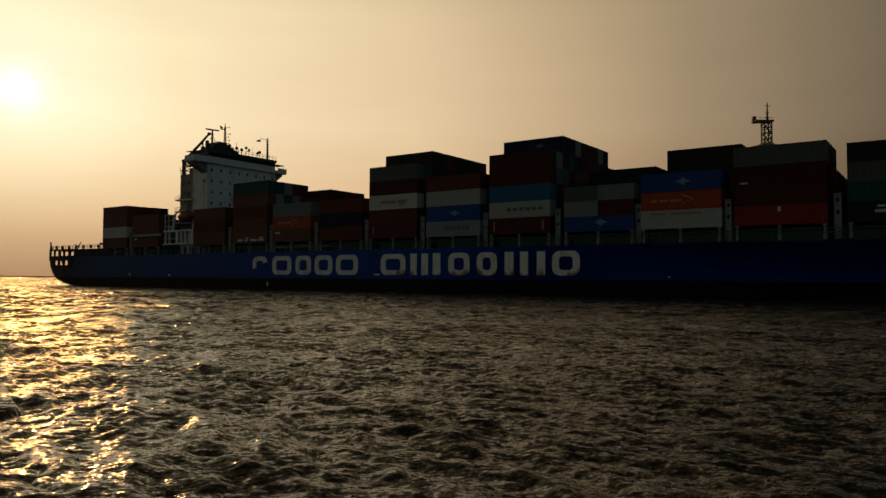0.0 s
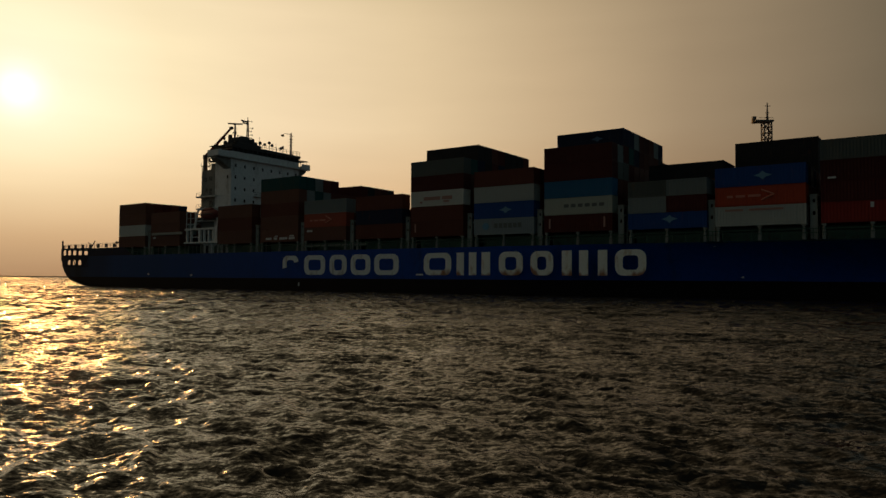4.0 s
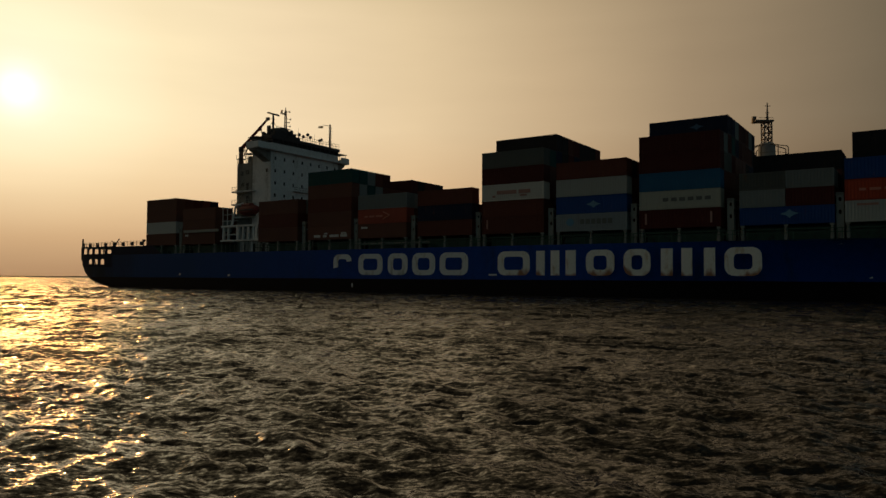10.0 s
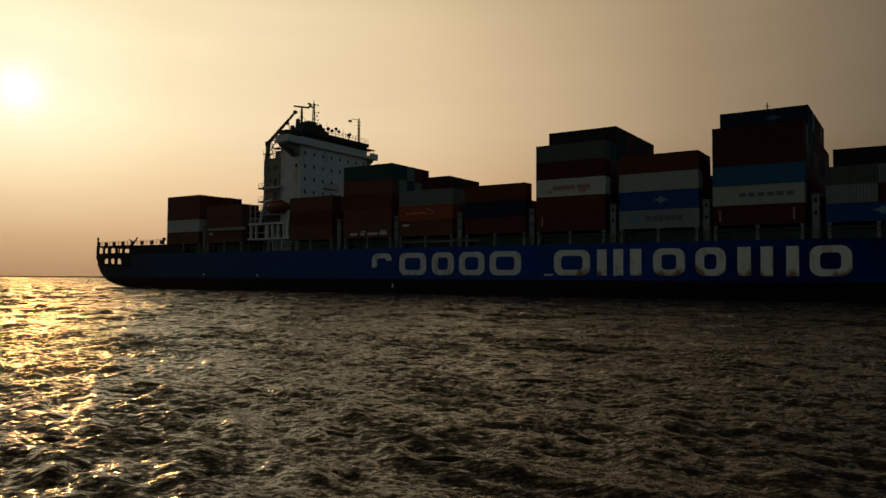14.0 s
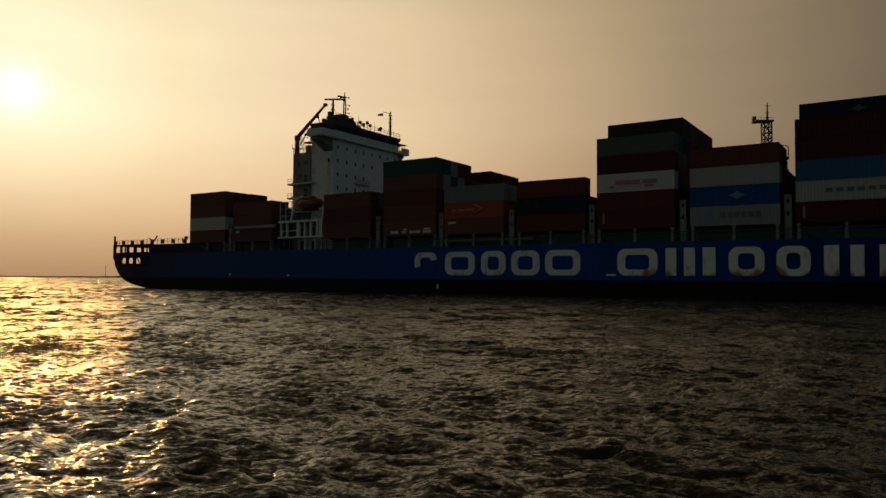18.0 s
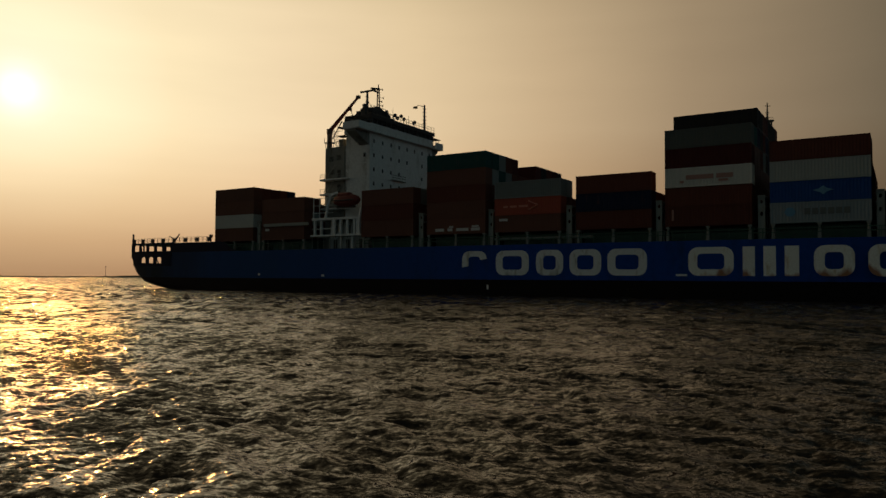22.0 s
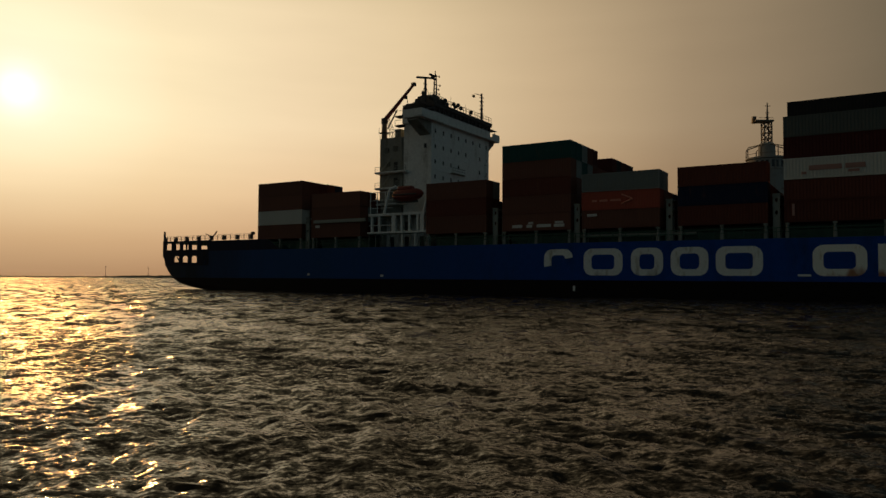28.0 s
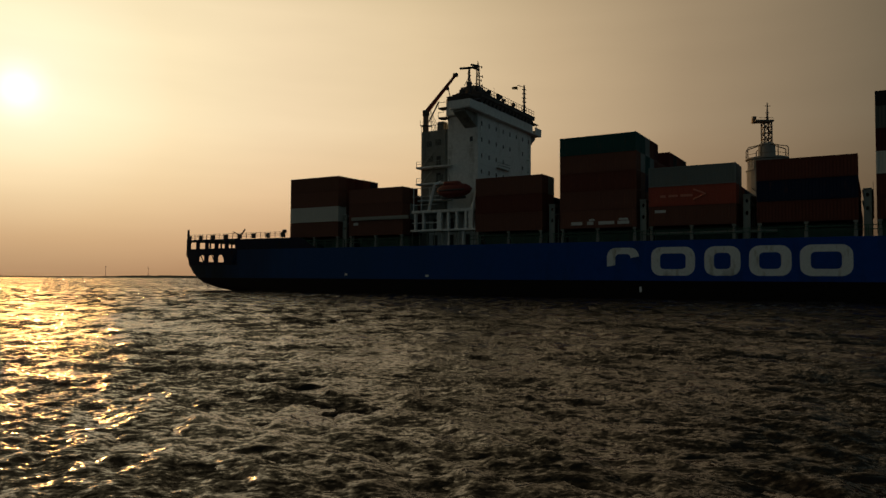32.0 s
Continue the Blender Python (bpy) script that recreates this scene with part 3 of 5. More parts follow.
def stern_gallery():
    """The mooring deck's pierced sides and transom: plates between two rows of openings."""
    top = Z(8.0)
    upper = [(X(-227.1 + 3.12 * k), X(-225.1 + 3.12 * k)) for k in range(5)]
    lower = [(X(-224.0 + 3.12 * k), X(-222.2 + 3.12 * k)) for k in range(3)]
    bands = ((GALLERY, 6.15, []), (6.15, 7.85, lower), (7.85, 9.25, []), (9.25, 11.0, upper), (11.0, top + 0.05, []))

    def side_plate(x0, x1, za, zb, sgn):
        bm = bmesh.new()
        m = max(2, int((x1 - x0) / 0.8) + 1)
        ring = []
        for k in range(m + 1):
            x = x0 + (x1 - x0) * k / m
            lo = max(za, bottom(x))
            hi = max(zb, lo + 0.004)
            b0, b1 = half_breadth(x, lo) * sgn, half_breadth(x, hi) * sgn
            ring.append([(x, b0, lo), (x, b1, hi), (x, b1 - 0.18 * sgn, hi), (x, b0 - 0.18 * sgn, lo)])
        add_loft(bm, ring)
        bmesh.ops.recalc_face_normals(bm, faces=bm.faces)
        part("gallery_plate", bm, M_GALLERY, ship, "plating round the mooring deck, its shade put into blue-black paint")

    for sgn in (-1, 1):
        for za, zb, holes in bands:
            x = STERN
            for o0, o1 in holes:
                if sgn < 0 or x == STERN:
                    side_plate(x, o0 if sgn < 0 else x + 0.3, za, zb, sgn)
                x = o1
                if sgn < 0:
                    y = -half_breadth(o0, zb)
                    zg = min(zb, Z(7.66))
                    for c0, c1 in ((o0, o0 + 0.42), (o1, o1 - 0.42)):
                        bm = bmesh.new()
                        add_loft(bm, [[(c0, q, zg), (c1, q, zg), (c0, q, zg - 0.45)] for q in (y + 0.02, y + 0.16)])
                        bmesh.ops.recalc_face_normals(bm, faces=bm.faces)
                        part("gusset", bm, M_GALLERY, ship)
            side_plate(x if sgn < 0 or not holes else STERN_OPEN - 1.0, STERN_OPEN, za, zb, sgn)
    hb = half_breadth(STERN, 10.0)
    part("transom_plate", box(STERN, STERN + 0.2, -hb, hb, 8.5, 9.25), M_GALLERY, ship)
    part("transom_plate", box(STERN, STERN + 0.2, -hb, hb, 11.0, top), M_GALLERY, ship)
    y = -hb
    while y < hb - 1:
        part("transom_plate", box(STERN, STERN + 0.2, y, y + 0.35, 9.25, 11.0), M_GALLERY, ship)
        part("transom_rib", rod((STERN + 0.2, y + 0.3, 8.6), (STERN + 2.1, y + 0.3, 5.6), 0.12), M_GALLERY, ship)
        y += 3.2
    part("bulkhead", box(STERN_OPEN - 0.15, STERN_OPEN, -HALF + 0.1, HALF - 0.1, GALLERY, top), M_HULL, ship)


stern_gallery()


def stern_rail():
    z = Z(8.0)
    x = STERN + 0.2
    k = 0
    while x < X(-198):
        hb = half_breadth(x, z) - 0.15
        part("rail_post", rod((x, -hb, z), (x, -hb, z + 1.15), 0.06), M_DARK, ship)
        if k % 3 == 0:
            part("mooring_fitting", box(x + 0.2, x + 1.0, -hb - 0.1, -hb + 0.3, z, z + 1.0, 0.06), M_DARK, ship)
        x += 1.35
        k += 1
    for zz in (0.45, 0.8, 1.15):
        hb0, hb1 = half_breadth(STERN, z) - 0.15, half_breadth(X(-198), z) - 0.15
        part("rail", rod((STERN + 0.2, -hb0, z + zz), (X(-215), -HALF + 0.3, z + zz), 0.035), M_DARK, ship)
        part("rail", rod((X(-215), -HALF + 0.3, z + zz), (X(-198), -hb1, z + zz), 0.035), M_DARK, ship)
    part("stern_light_post", rod((STERN + 0.2, -half_breadth(STERN, z) + 0.3, z), (STERN + 0.2, -half_breadth(STERN, z) + 0.3, z + 2.4), 0.28, 0.22, 8), M_DARK, ship)
    bm = bmesh.new()
    add_rod(bm, (X(-213), -HALF + 1.2, z), (X(-211), -HALF + 1.2, z + 2.0), 0.16)
    add_rod(bm, (X(-213), -HALF + 1.2, z + 1.0), (X(-214.6), -HALF + 1.2, z + 1.6), 0.1)
    part("winch_arm", bm, M_DARK, ship)
    bm = box(X(-200.1), X(-199.4), -HALF + 0.8, -HALF + 1.4, z + 1.0, z + 1.6, 0.05)
    add_rod(bm, (X(-199.75), -HALF + 1.1, z), (X(-199.75), -HALF + 1.1, z + 1.1), 0.12)
    part("deck_vent", bm, M_DARK, ship)


stern_rail()


def hull_marks():
    """The painted band of white marks on the side: plain shapes, rusted where the paint has gone."""
    y = -HALF - 0.03
    z0, z1 = Z(0.55), Z(4.72)

    def plate(x0, x1, za, zb, ob=None):
        return add_box(ob or bmesh.new(), x0, x1, y, y + 0.06, za, zb)

    def ring(x0, x1, t, half=False):
        """A rounded frame."""
        def rounded(u0, u1, v0, v1, r):
            pts = []
            for cx, cz, q in ((u0 + r, v0 + r, 2), (u1 - r, v0 + r, 3), (u1 - r, v1 - r, 0), (u0 + r, v1 - r, 1)):
                pts += [(cx + r * math.cos((q + k / 5) * math.pi / 2), cz + r * math.sin((q + k / 5) * math.pi / 2)) for k in range(6)]
            return pts

        outer = rounded(x0, x1, z0, z1, 1.35)
        inner = rounded(x0 + t * 1.35, x1 - t * 1.35, z0 + t, z1 - t, 0.6)
        bm = bmesh.new()
        o = [[bm.verts.new((p, q, r)) for p, r in outer] for q in (y, y + 0.06)]
        n = [[bm.verts.new((p, q, r)) for p, r in inner] for q in (y, y + 0.06)]
        for k in range(24):
            if half and k < 12:
                continue
            m = (k + 1) % 24
            bm.faces.new((o[0][k], o[0][m], n[0][m], n[0][k]))
            bm.faces.new((o[1][m], o[1][k], n[1][k], n[1][m]))
            bm.faces.new((o[0][m], o[0][k], o[1][k], o[1][m]))
            bm.faces.new((n[0][k], n[0][m], n[1][m], n[1][k]))
        return bm

    wide = ((-132.6, -127.7, "half"), (-125.9, -119.7, "ring"), (-118.4, -113.6, "ring"), (-112.5, -107.2, "ring"), (-106.2, -100.0, "ring"),
            (-93.9, -87.6, "ring"), (-86.4, -82.1, "posts"), (-81.0, -79.2, "post"), (-77.4, -72.6, "ring"), (-71.1, -66.8, "ring"),
            (-65.2, -63.4, "post"), (-62.1, -57.2, "posts"), (-55.9, -50.8, "ring"))
    for a0, a1, kind in wide:
        x0, x1 = X(a0), X(a1)
        if kind in ("ring", "half"):
            bm = ring(x0, x1, 0.95, kind == "half")
        elif kind == "posts":
            part("hull_mark", plate(x0, x0 + 1.6, z0, z1), M_MARK, ship, "white painted mark, rusting along its foot")
            bm = plate(x1 - 1.6, x1, z0, z1)
        else:
            bm = plate(x0, x1, z0, z1)
        if a0 < -98:
            part("hull_mark", bm, M_MARK_OLD, ship, "faded grey-white painted mark")
        else:
            part("hull_mark", bm, M_MARK, ship, "white painted mark, rusting along its foot")
    small = [(-127.5, 0.35, -1.9, -1.1), (-94.9, 1.6, 0.5, 0.8), (-38.0, 0.8, 0.3, 0.7), (-165.0, 0.7, 0.2, 0.6), (-183.0, 0.6, 0.4, 0.8), (-18.5, 0.6, 5.2, 5.4), (-41.2, 0.7, 5.0, 5.25)]
    for a, w, za, zb in small:
        yy = -half_breadth(X(a), Z(za)) - 0.03
        part("load_mark", box(X(a) - w / 2, X(a) + w / 2, yy, yy + 0.07, Z(za), Z(zb)), M_WHITE, ship)


hull_marks()

# bays: aft end, tiers above each row and the colours up the near side (bottom first)
BASE = 11.05
TIER = 2.88
ROWS = 13
PITCH = 2.56
BAYS = [
    dict(a=-197.4, near=["faded_brown", "cream", "faded_brown", "faded_brown"], tall=[4.03] * 3 + [4.06] * 2 + [3] * 8),
    dict(a=-182.6, near=["faded_brown", "faded_brown", "faded_brown"], tall=[3.02] * 2 + [2.6] * 2 + [2] * 9, back="faded_brown"),
    dict(a=-155.5, near=["faded_brown", "brown", "faded_brown"], tall=[3.13] * 2 + [2] * 2 + [1] * 9),
    dict(a=-140.3, near=["faded_brown", "faded_brown", "brown", "faded_brown", "green"], tall=[5] * 5 + [4] * 3 + [5] * 5),
    dict(a=-126.3, near=["faded_brown", "faded_red", "grey"], tall=[3] * 2 + [2] * 11),
    dict(a=-111.5, near=["brown", "navy", "brown"], tall=[3] + [2] * 7 + [1] * 5),
    dict(a=-97.3, near=["brown", "brown", "cream", "dark_red", "slate"], tall=[5.05] * 2 + [6.13] * 8 + [5] * 3, back="black"),
    dict(a=-82.8, near=["light_grey", "blue", "white", "brown"], tall=[4] * 3 + [3] * 10),
    dict(a=-68.6, near=["dark_red", "beige", "sky_blue", "dark_red", "dark_red"], tall=[5] * 2 + [6.1] * 8 + [5] * 3, back="navy"),
    dict(a=-53.8, near=["blue", "grey", "grey"], tall=[2.62] * 4 + [4] * 3 + [3] * 6, back="black", split=True),
    dict(a=-40.4, near=["white", "orange", "blue"], tall=[3] * 5 + [5] * 3 + [3] * 5, back="black"),
    dict(a=-26.4, near=["red", "dark_red", "dark_red", "slate"], tall=[4] * 4 + [3] * 9),
    dict(a=-11.8, near=["black", "green", "slate", "black"], tall=[3.75] * 13),
]


def hatches():
    """Coamings and covers under each bay, and the stools that carry the outer rows."""
    for bay in BAYS:
        x0, x1 = X(bay["a"]), X(bay["a"]) + 12.19
        cz = DECK
        part("hatch_coaming", box(x0 + 0.3, x1 - 0.3, -HALF + 3.2, HALF - 3.2, cz - 0.1, BASE - 0.75), M_RAIL, ship)
        part("hatch_cover", box(x0 + 0.1, x1 - 0.1, -HALF + 3.0, HALF - 3.0, BASE - 0.75, BASE - 0.06, 0.08), M_RAIL, ship)
        for xx in (x0 + 0.35, (x0 + x1) / 2, x1 - 0.35):
            for sgn in (-1, 1):
                bm = bmesh.new()
                y0 = sgn * (HALF - 0.55)
                add_box(bm, xx - 0.24, xx + 0.24, y0 - 0.25, y0 + 0.25, cz - 0.05, cz + 1.1, 0.05)
                add_rod(bm, (xx, y0, cz + 1.0), (xx, y0, BASE - 0.3), 0.24, 0.15, 8)
                add_box(bm, xx - 0.27, xx + 0.27, y0 - 0.27, y0 + 0.27, BASE - 0.32, BASE - 0.03)
                part("container_stool", bm, M_STEEL, ship)
        for sgn in (-1, 1):
            for zz in (0.95, 1.5):
                part("side_rail", box(x0 - 1.2, x1 + 1.2, sgn * (HALF - 0.12) - 0.05, sgn * (HALF - 0.12) + 0.05, cz + zz - 0.1, cz + zz), M_RAIL, ship)
            if sgn < 0:
                for k in range(8):
                    xp = x0 - 1.0 + 2.0 * k
                    part("rail_post", box(xp, xp + 0.09, sgn * (HALF - 0.12) - 0.05, sgn * (HALF - 0.12) + 0.05, cz, cz + 1.5), M_RAIL, ship)
    # the long pale pipe by the side deck
    part("deck_pipe", rod((X(-127), -HALF + 1.0, Z(6.75)), (X(-109), -HALF + 1.0, Z(6.75)), 0.24, sides=8), M_STEEL, ship)


hatches()


def lashing_bridge(xm, top):
    lb = new("lashing_bridge")
    lb.parent = ship
    lb.location = (xm, 0, DECK)
    tagged(lb, "rust-stained grey steel lashing bridge")
    h = top - DECK
    for sgn in (-1, 1):
        y = sgn * (HALF - 0.75)
        for dx in (-0.40, 0.40):
            part("post", box(dx - 0.06, dx + 0.06, y - 0.2, y + 0.2, 0, h, 0.02), M_STEEL, lb)
        # the web between them, pierced by round holes
        bm = bmesh.new()
        holes = [h - 0.75 - 1.75 * k for k in range(2)]
        low = 0.0
        for c in holes[::-1]:
            add_box(bm, -0.34, 0.34, y - 0.1, y + 0.1, low, c - 0.5)
            rim = [(0.34, c), (0.34, c + 0.5), (0, c + 0.5), (-0.34, c + 0.5), (-0.34, c), (-0.34, c - 0.5), (0, c - 0.5), (0.34, c - 0.5)]
            eye = [(0.2 * math.cos(k * math.pi / 4), c + 0.32 * math.sin(k * math.pi / 4)) for k in range(8)]
            add_loft(bm, [[(p, y + d, q) for p, q in ring] for ring, d in ((rim, -0.1), (eye, -0.1), (eye, 0.1), (rim, 0.1))], False)
            low = c + 0.5
        add_box(bm, -0.34, 0.34, y - 0.1, y + 0.1, low, h)
        part("web_plate", bm, M_STEEL, lb)
        part("cap", box(-0.5, 0.5, y - 0.3, y + 0.3, h, h + 0.12), M_STEEL, lb)
    for zz in (BASE + TIER - DECK - 0.3, h):
        if zz <= h:
            part("walkway", box(-0.62, 0.62, -HALF + 1.1, HALF - 1.1, zz - 0.16, zz - 0.02), M_STEEL, lb)
            part("handrail", box(0.6, 0.65, -HALF + 1.1, HALF - 1.1, zz + 0.95, zz + 1.0), M_STEEL, lb)
    for k in range(1, 13):
        y = -HALF + 0.9 + k * 2.5
        part("pillar", box(-0.11, 0.11, y - 0.11, y + 0.11, 0, h - 0.2), M_STEEL, lb)


gaps = []
for u, v in zip(BAYS, BAYS[1:]):
    g0, g1 = X(u["a"]) + 12.19, X(v["a"])
    if g1 - g0 < 4:
        gaps.append((g0 + g1) / 2)
for gx in gaps:
    lashing_bridge(gx, Z(11.8))

# ---- the deckhouse ----
HX0, HX1 = X(-164.6), X(-158.2)
HY0, HY1 = Y(116.7), Y(139.7)
WING_Z = Z(29.6)
ROOF_Z = Z(33.1)


def deckhouse():
    house = new("deckhouse")
    house.parent = ship
    tagged(house, "tall white accommodation block with a wide bridge on top")
    # accommodation, one block a storey, with a thin ledge between
    storeys = [DECK, Z(9.0), Z(11.9), Z(14.8), Z(17.7), Z(20.6), Z(23.5), Z(26.4), WING_Z]
    part("wall", box(HX0, HX1, HY0, HY1, DECK - 0.05, WING_Z, 0.12), M_WHITE, house)
    for s in storeys[2:-1]:
        part("ledge", box(HX0 - 0.04, HX1 + 0.05, HY0 - 0.05, HY1 + 0.05, s - 0.05, s + 0.05), M_WHITE, house)
    # windows: on the front and on the near side
    rng = random.Random(2)
    for s in storeys[3:-1]:
        for k in range(8):
            y = HY0 + 1.3 + k * (HY1 - HY0 - 2.6) / 7
            if rng.random() < 0.12:
                continue
            part("window", box(HX1 - 0.02, HX1 + 0.06, y - 0.25, y + 0.25, s + 1.15, s + 1.95, 0.05), M_GLASS, house)
        for k in range(1, 2 if s > Z(22) else 1):
            x = HX0 + 1.8 + k * 3.2
            part("window", box(x - 0.3, x + 0.3, HY0 - 0.06, HY0 + 0.02, s + 1.15, s + 2.0, 0.05), M_GLASS, house)
    # bridge: wide deck, slanted window band, roof
    WY = 15.5
    WX0 = HX1 - 3.2
    part("bridge_deck", box(WX0, HX1 + 0.9, -WY, WY, WING_Z, WING_Z + 0.28, 0.06), M_WHITE, house)
    for sgn in (-1, 1):
        y0, y1 = (-WY, HY0 - 0.1) if sgn < 0 else (HY1 + 0.1, WY)
        part("wing_bulwark", box(HX1 + 0.78, HX1 + 0.9, y0, y1, WING_Z + 0.28, WING_Z + 1.55), M_WHITE, house)
        part("wing_bulwark", box(WX0, WX0 + 0.12, y0, y1, WING_Z + 0.28, WING_Z + 1.55), M_WHITE, house)
        ye = y0 if sgn < 0 else y1
        part("wing_bulwark", box(WX0 + 0.12, HX1 + 0.78, ye - 0.12 if sgn > 0 else ye, ye if sgn > 0 else ye + 0.12, WING_Z + 0.28, WING_Z + 1.55), M_WHITE, house)
        # the tapered bracket under the wing; the wing's shade is in its grey paint
        bm = bmesh.new()
        yi = HY0 if sgn < 0 else HY1
        yo = ye * 0.97
        add_loft(bm, [[(WX0 + 0.5, yi, WING_Z), (WX0 + 0.5, yo, WING_Z), (WX0 + 0.5, yo, WING_Z - 0.4), (WX0 + 0.5, yi, WING_Z - 2.5)],
                      [(HX1 - 0.3, yi, WING_Z), (HX1 - 0.3, yo, WING_Z), (HX1 - 0.3, yo, WING_Z - 0.4), (HX1 - 0.3, yi, WING_Z - 2.5)]])
        bmesh.ops.recalc_face_normals(bm, faces=bm.faces)
        part("wing_bracket", bm, M_CASING, house, "bracket under the bridge wing, its shade put into grey paint")
        part("wing_awning", box(WX0 + 0.4, HX1 + 0.3, ye - sgn * 3.2 if sgn > 0 else ye + 0.2, ye - 0.2 if sgn > 0 else ye + 3.2, WING_Z + 2.5, WING_Z + 2.62), M_DARK, house)
        part("awning_post", rod((HX1, ye - sgn * 0.6, WING_Z + 0.3), (HX1, ye - sgn * 0.6, WING_Z + 2.5), 0.06), M_DARK, house)
        part("awning_post", rod((HX1, ye - sgn * 2.8, WING_Z + 0.3), (HX1, ye - sgn * 2.8, WING_Z + 2.5), 0.06), M_DARK, house)
    bm = bmesh.new()
    y0, y1 = HY0 - 0.6, HY1 - 0.9
    add_loft(bm, [[(HX0 + 0.7, y0, WING_Z + 0.28), (HX1 + 0.75, y0, WING_Z + 0.28), (HX1 + 0.75, y1, WING_Z + 0.28), (HX0 + 0.7, y1, WING_Z + 0.28)],
                  [(HX0 + 0.7, y0, WING_Z + 1.75), (HX1 + 0.75, y0, WING_Z + 1.75), (HX1 + 0.75, y1, WING_Z + 1.75), (HX0 + 0.7, y1, WING_Z + 1.75)]])
    part("wheelhouse", bm, M_WHITE, house)
    part("upper_house", box(HX0, WX0 - 0.02, y0 - 0.02, HY1, WING_Z - 0.03, ROOF_Z - 0.27, 0.1), M_WHITE, house)
    part("side_window", box(HX1 - 1.1, HX1 - 0.1, y0 - 0.05, y0 + 0.05, WING_Z + 0.55, WING_Z + 1.5, 0.04), M_GLASS, house)
    bm = bmesh.new()
    add_loft(bm, [[(HX0 + 0.9, y0 + .1, WING_Z + 1.75), (HX1 + 0.6, y0 + .1, WING_Z + 1.75), (HX1 + 0.6, y1 - .1, WING_Z + 1.75), (HX0 + 0.9, y1 - .1, WING_Z + 1.75)],
                  [(HX0 + 0.9, y0 + .1, WING_Z + 2.7), (HX1 + 0.85, y0 + .1, WING_Z + 2.7), (HX1 + 0.85, y1 - .1, WING_Z + 2.7), (HX0 + 0.9, y1 - .1, WING_Z + 2.7)]])
    part("bridge_window_band", bm, M_GLASS, house, "dark band of bridge windows")
    for k in range(15):
        y = y0 + 0.2 + k * (y1 - y0 - 0.4) / 14
        part("window_mullion", box(HX1 + 0.62, HX1 + 0.9, y - 0.07, y + 0.07, WING_Z + 1.75, WING_Z + 2.7), M_DARK, house)
    part("bridge_roof", box(HX0 + 0.4, HX1 + 1.1, y0 - 0.3, y1 + 0.3, WING_Z + 2.7, ROOF_Z - 0.25, 0.1), M_DARK, house)
    part("roof_edge", box(HX0 + 0.3, HX1 + 1.15, y0 - 0.35, y1 + 0.35, ROOF_Z - 0.25, ROOF_Z, 0.05), M_DARK, house)
    # rail round the roof
    for k in range(20):
        y = y0 + k * (y1 - y0) / 19
        part("roof_rail_post", rod((HX1 + 1.0, y, ROOF_Z), (HX1 + 1.0, y, ROOF_Z + 1.1), 0.05, sides=5), M_DARK, house)
    for zz in (0.55, 1.1):
        part("roof_rail", rod((HX1 + 1.0, y0, ROOF_Z + zz), (HX1 + 1.0, y1, ROOF_Z + zz), 0.045, sides=5), M_DARK, house)
    part("pipe", rod((HX1 + 0.22, HY1 - 1.9, DECK), (HX1 + 0.22, HY1 - 1.9, Z(25.5)), 0.14, sides=8), M_WHITE, house, "white painted riser pipe")
    for k in range(7):
        part("pipe_clamp", box(HX1 - 0.02, HX1 + 0.38, HY1 - 2.1, HY1 - 1.7, Z(9 + 2.5 * k), Z(9.12 + 2.5 * k)), M_STEEL, house)
    for z in (Z(15.2), Z(21.2)):
        part("front_rail", rod((HX1 + 0.5, HY0 + 7, z), (HX1 + 0.5, HY0 + 12, z), 0.05, sides=5), M_DARK, house)
        part("front_rail", rod((HX1 + 0.5, HY0 + 7, z + 0.5), (HX1 + 0.5, HY0 + 12, z + 0.5), 0.05, sides=5), M_DARK, house)
        part("catwalk", box(HX1, HX1 + 0.6, HY0 + 7, HY0 + 12, z - 0.6, z - 0.5), M_STEEL, house)


deckhouse()


SCANNERS, FLAG = [], []


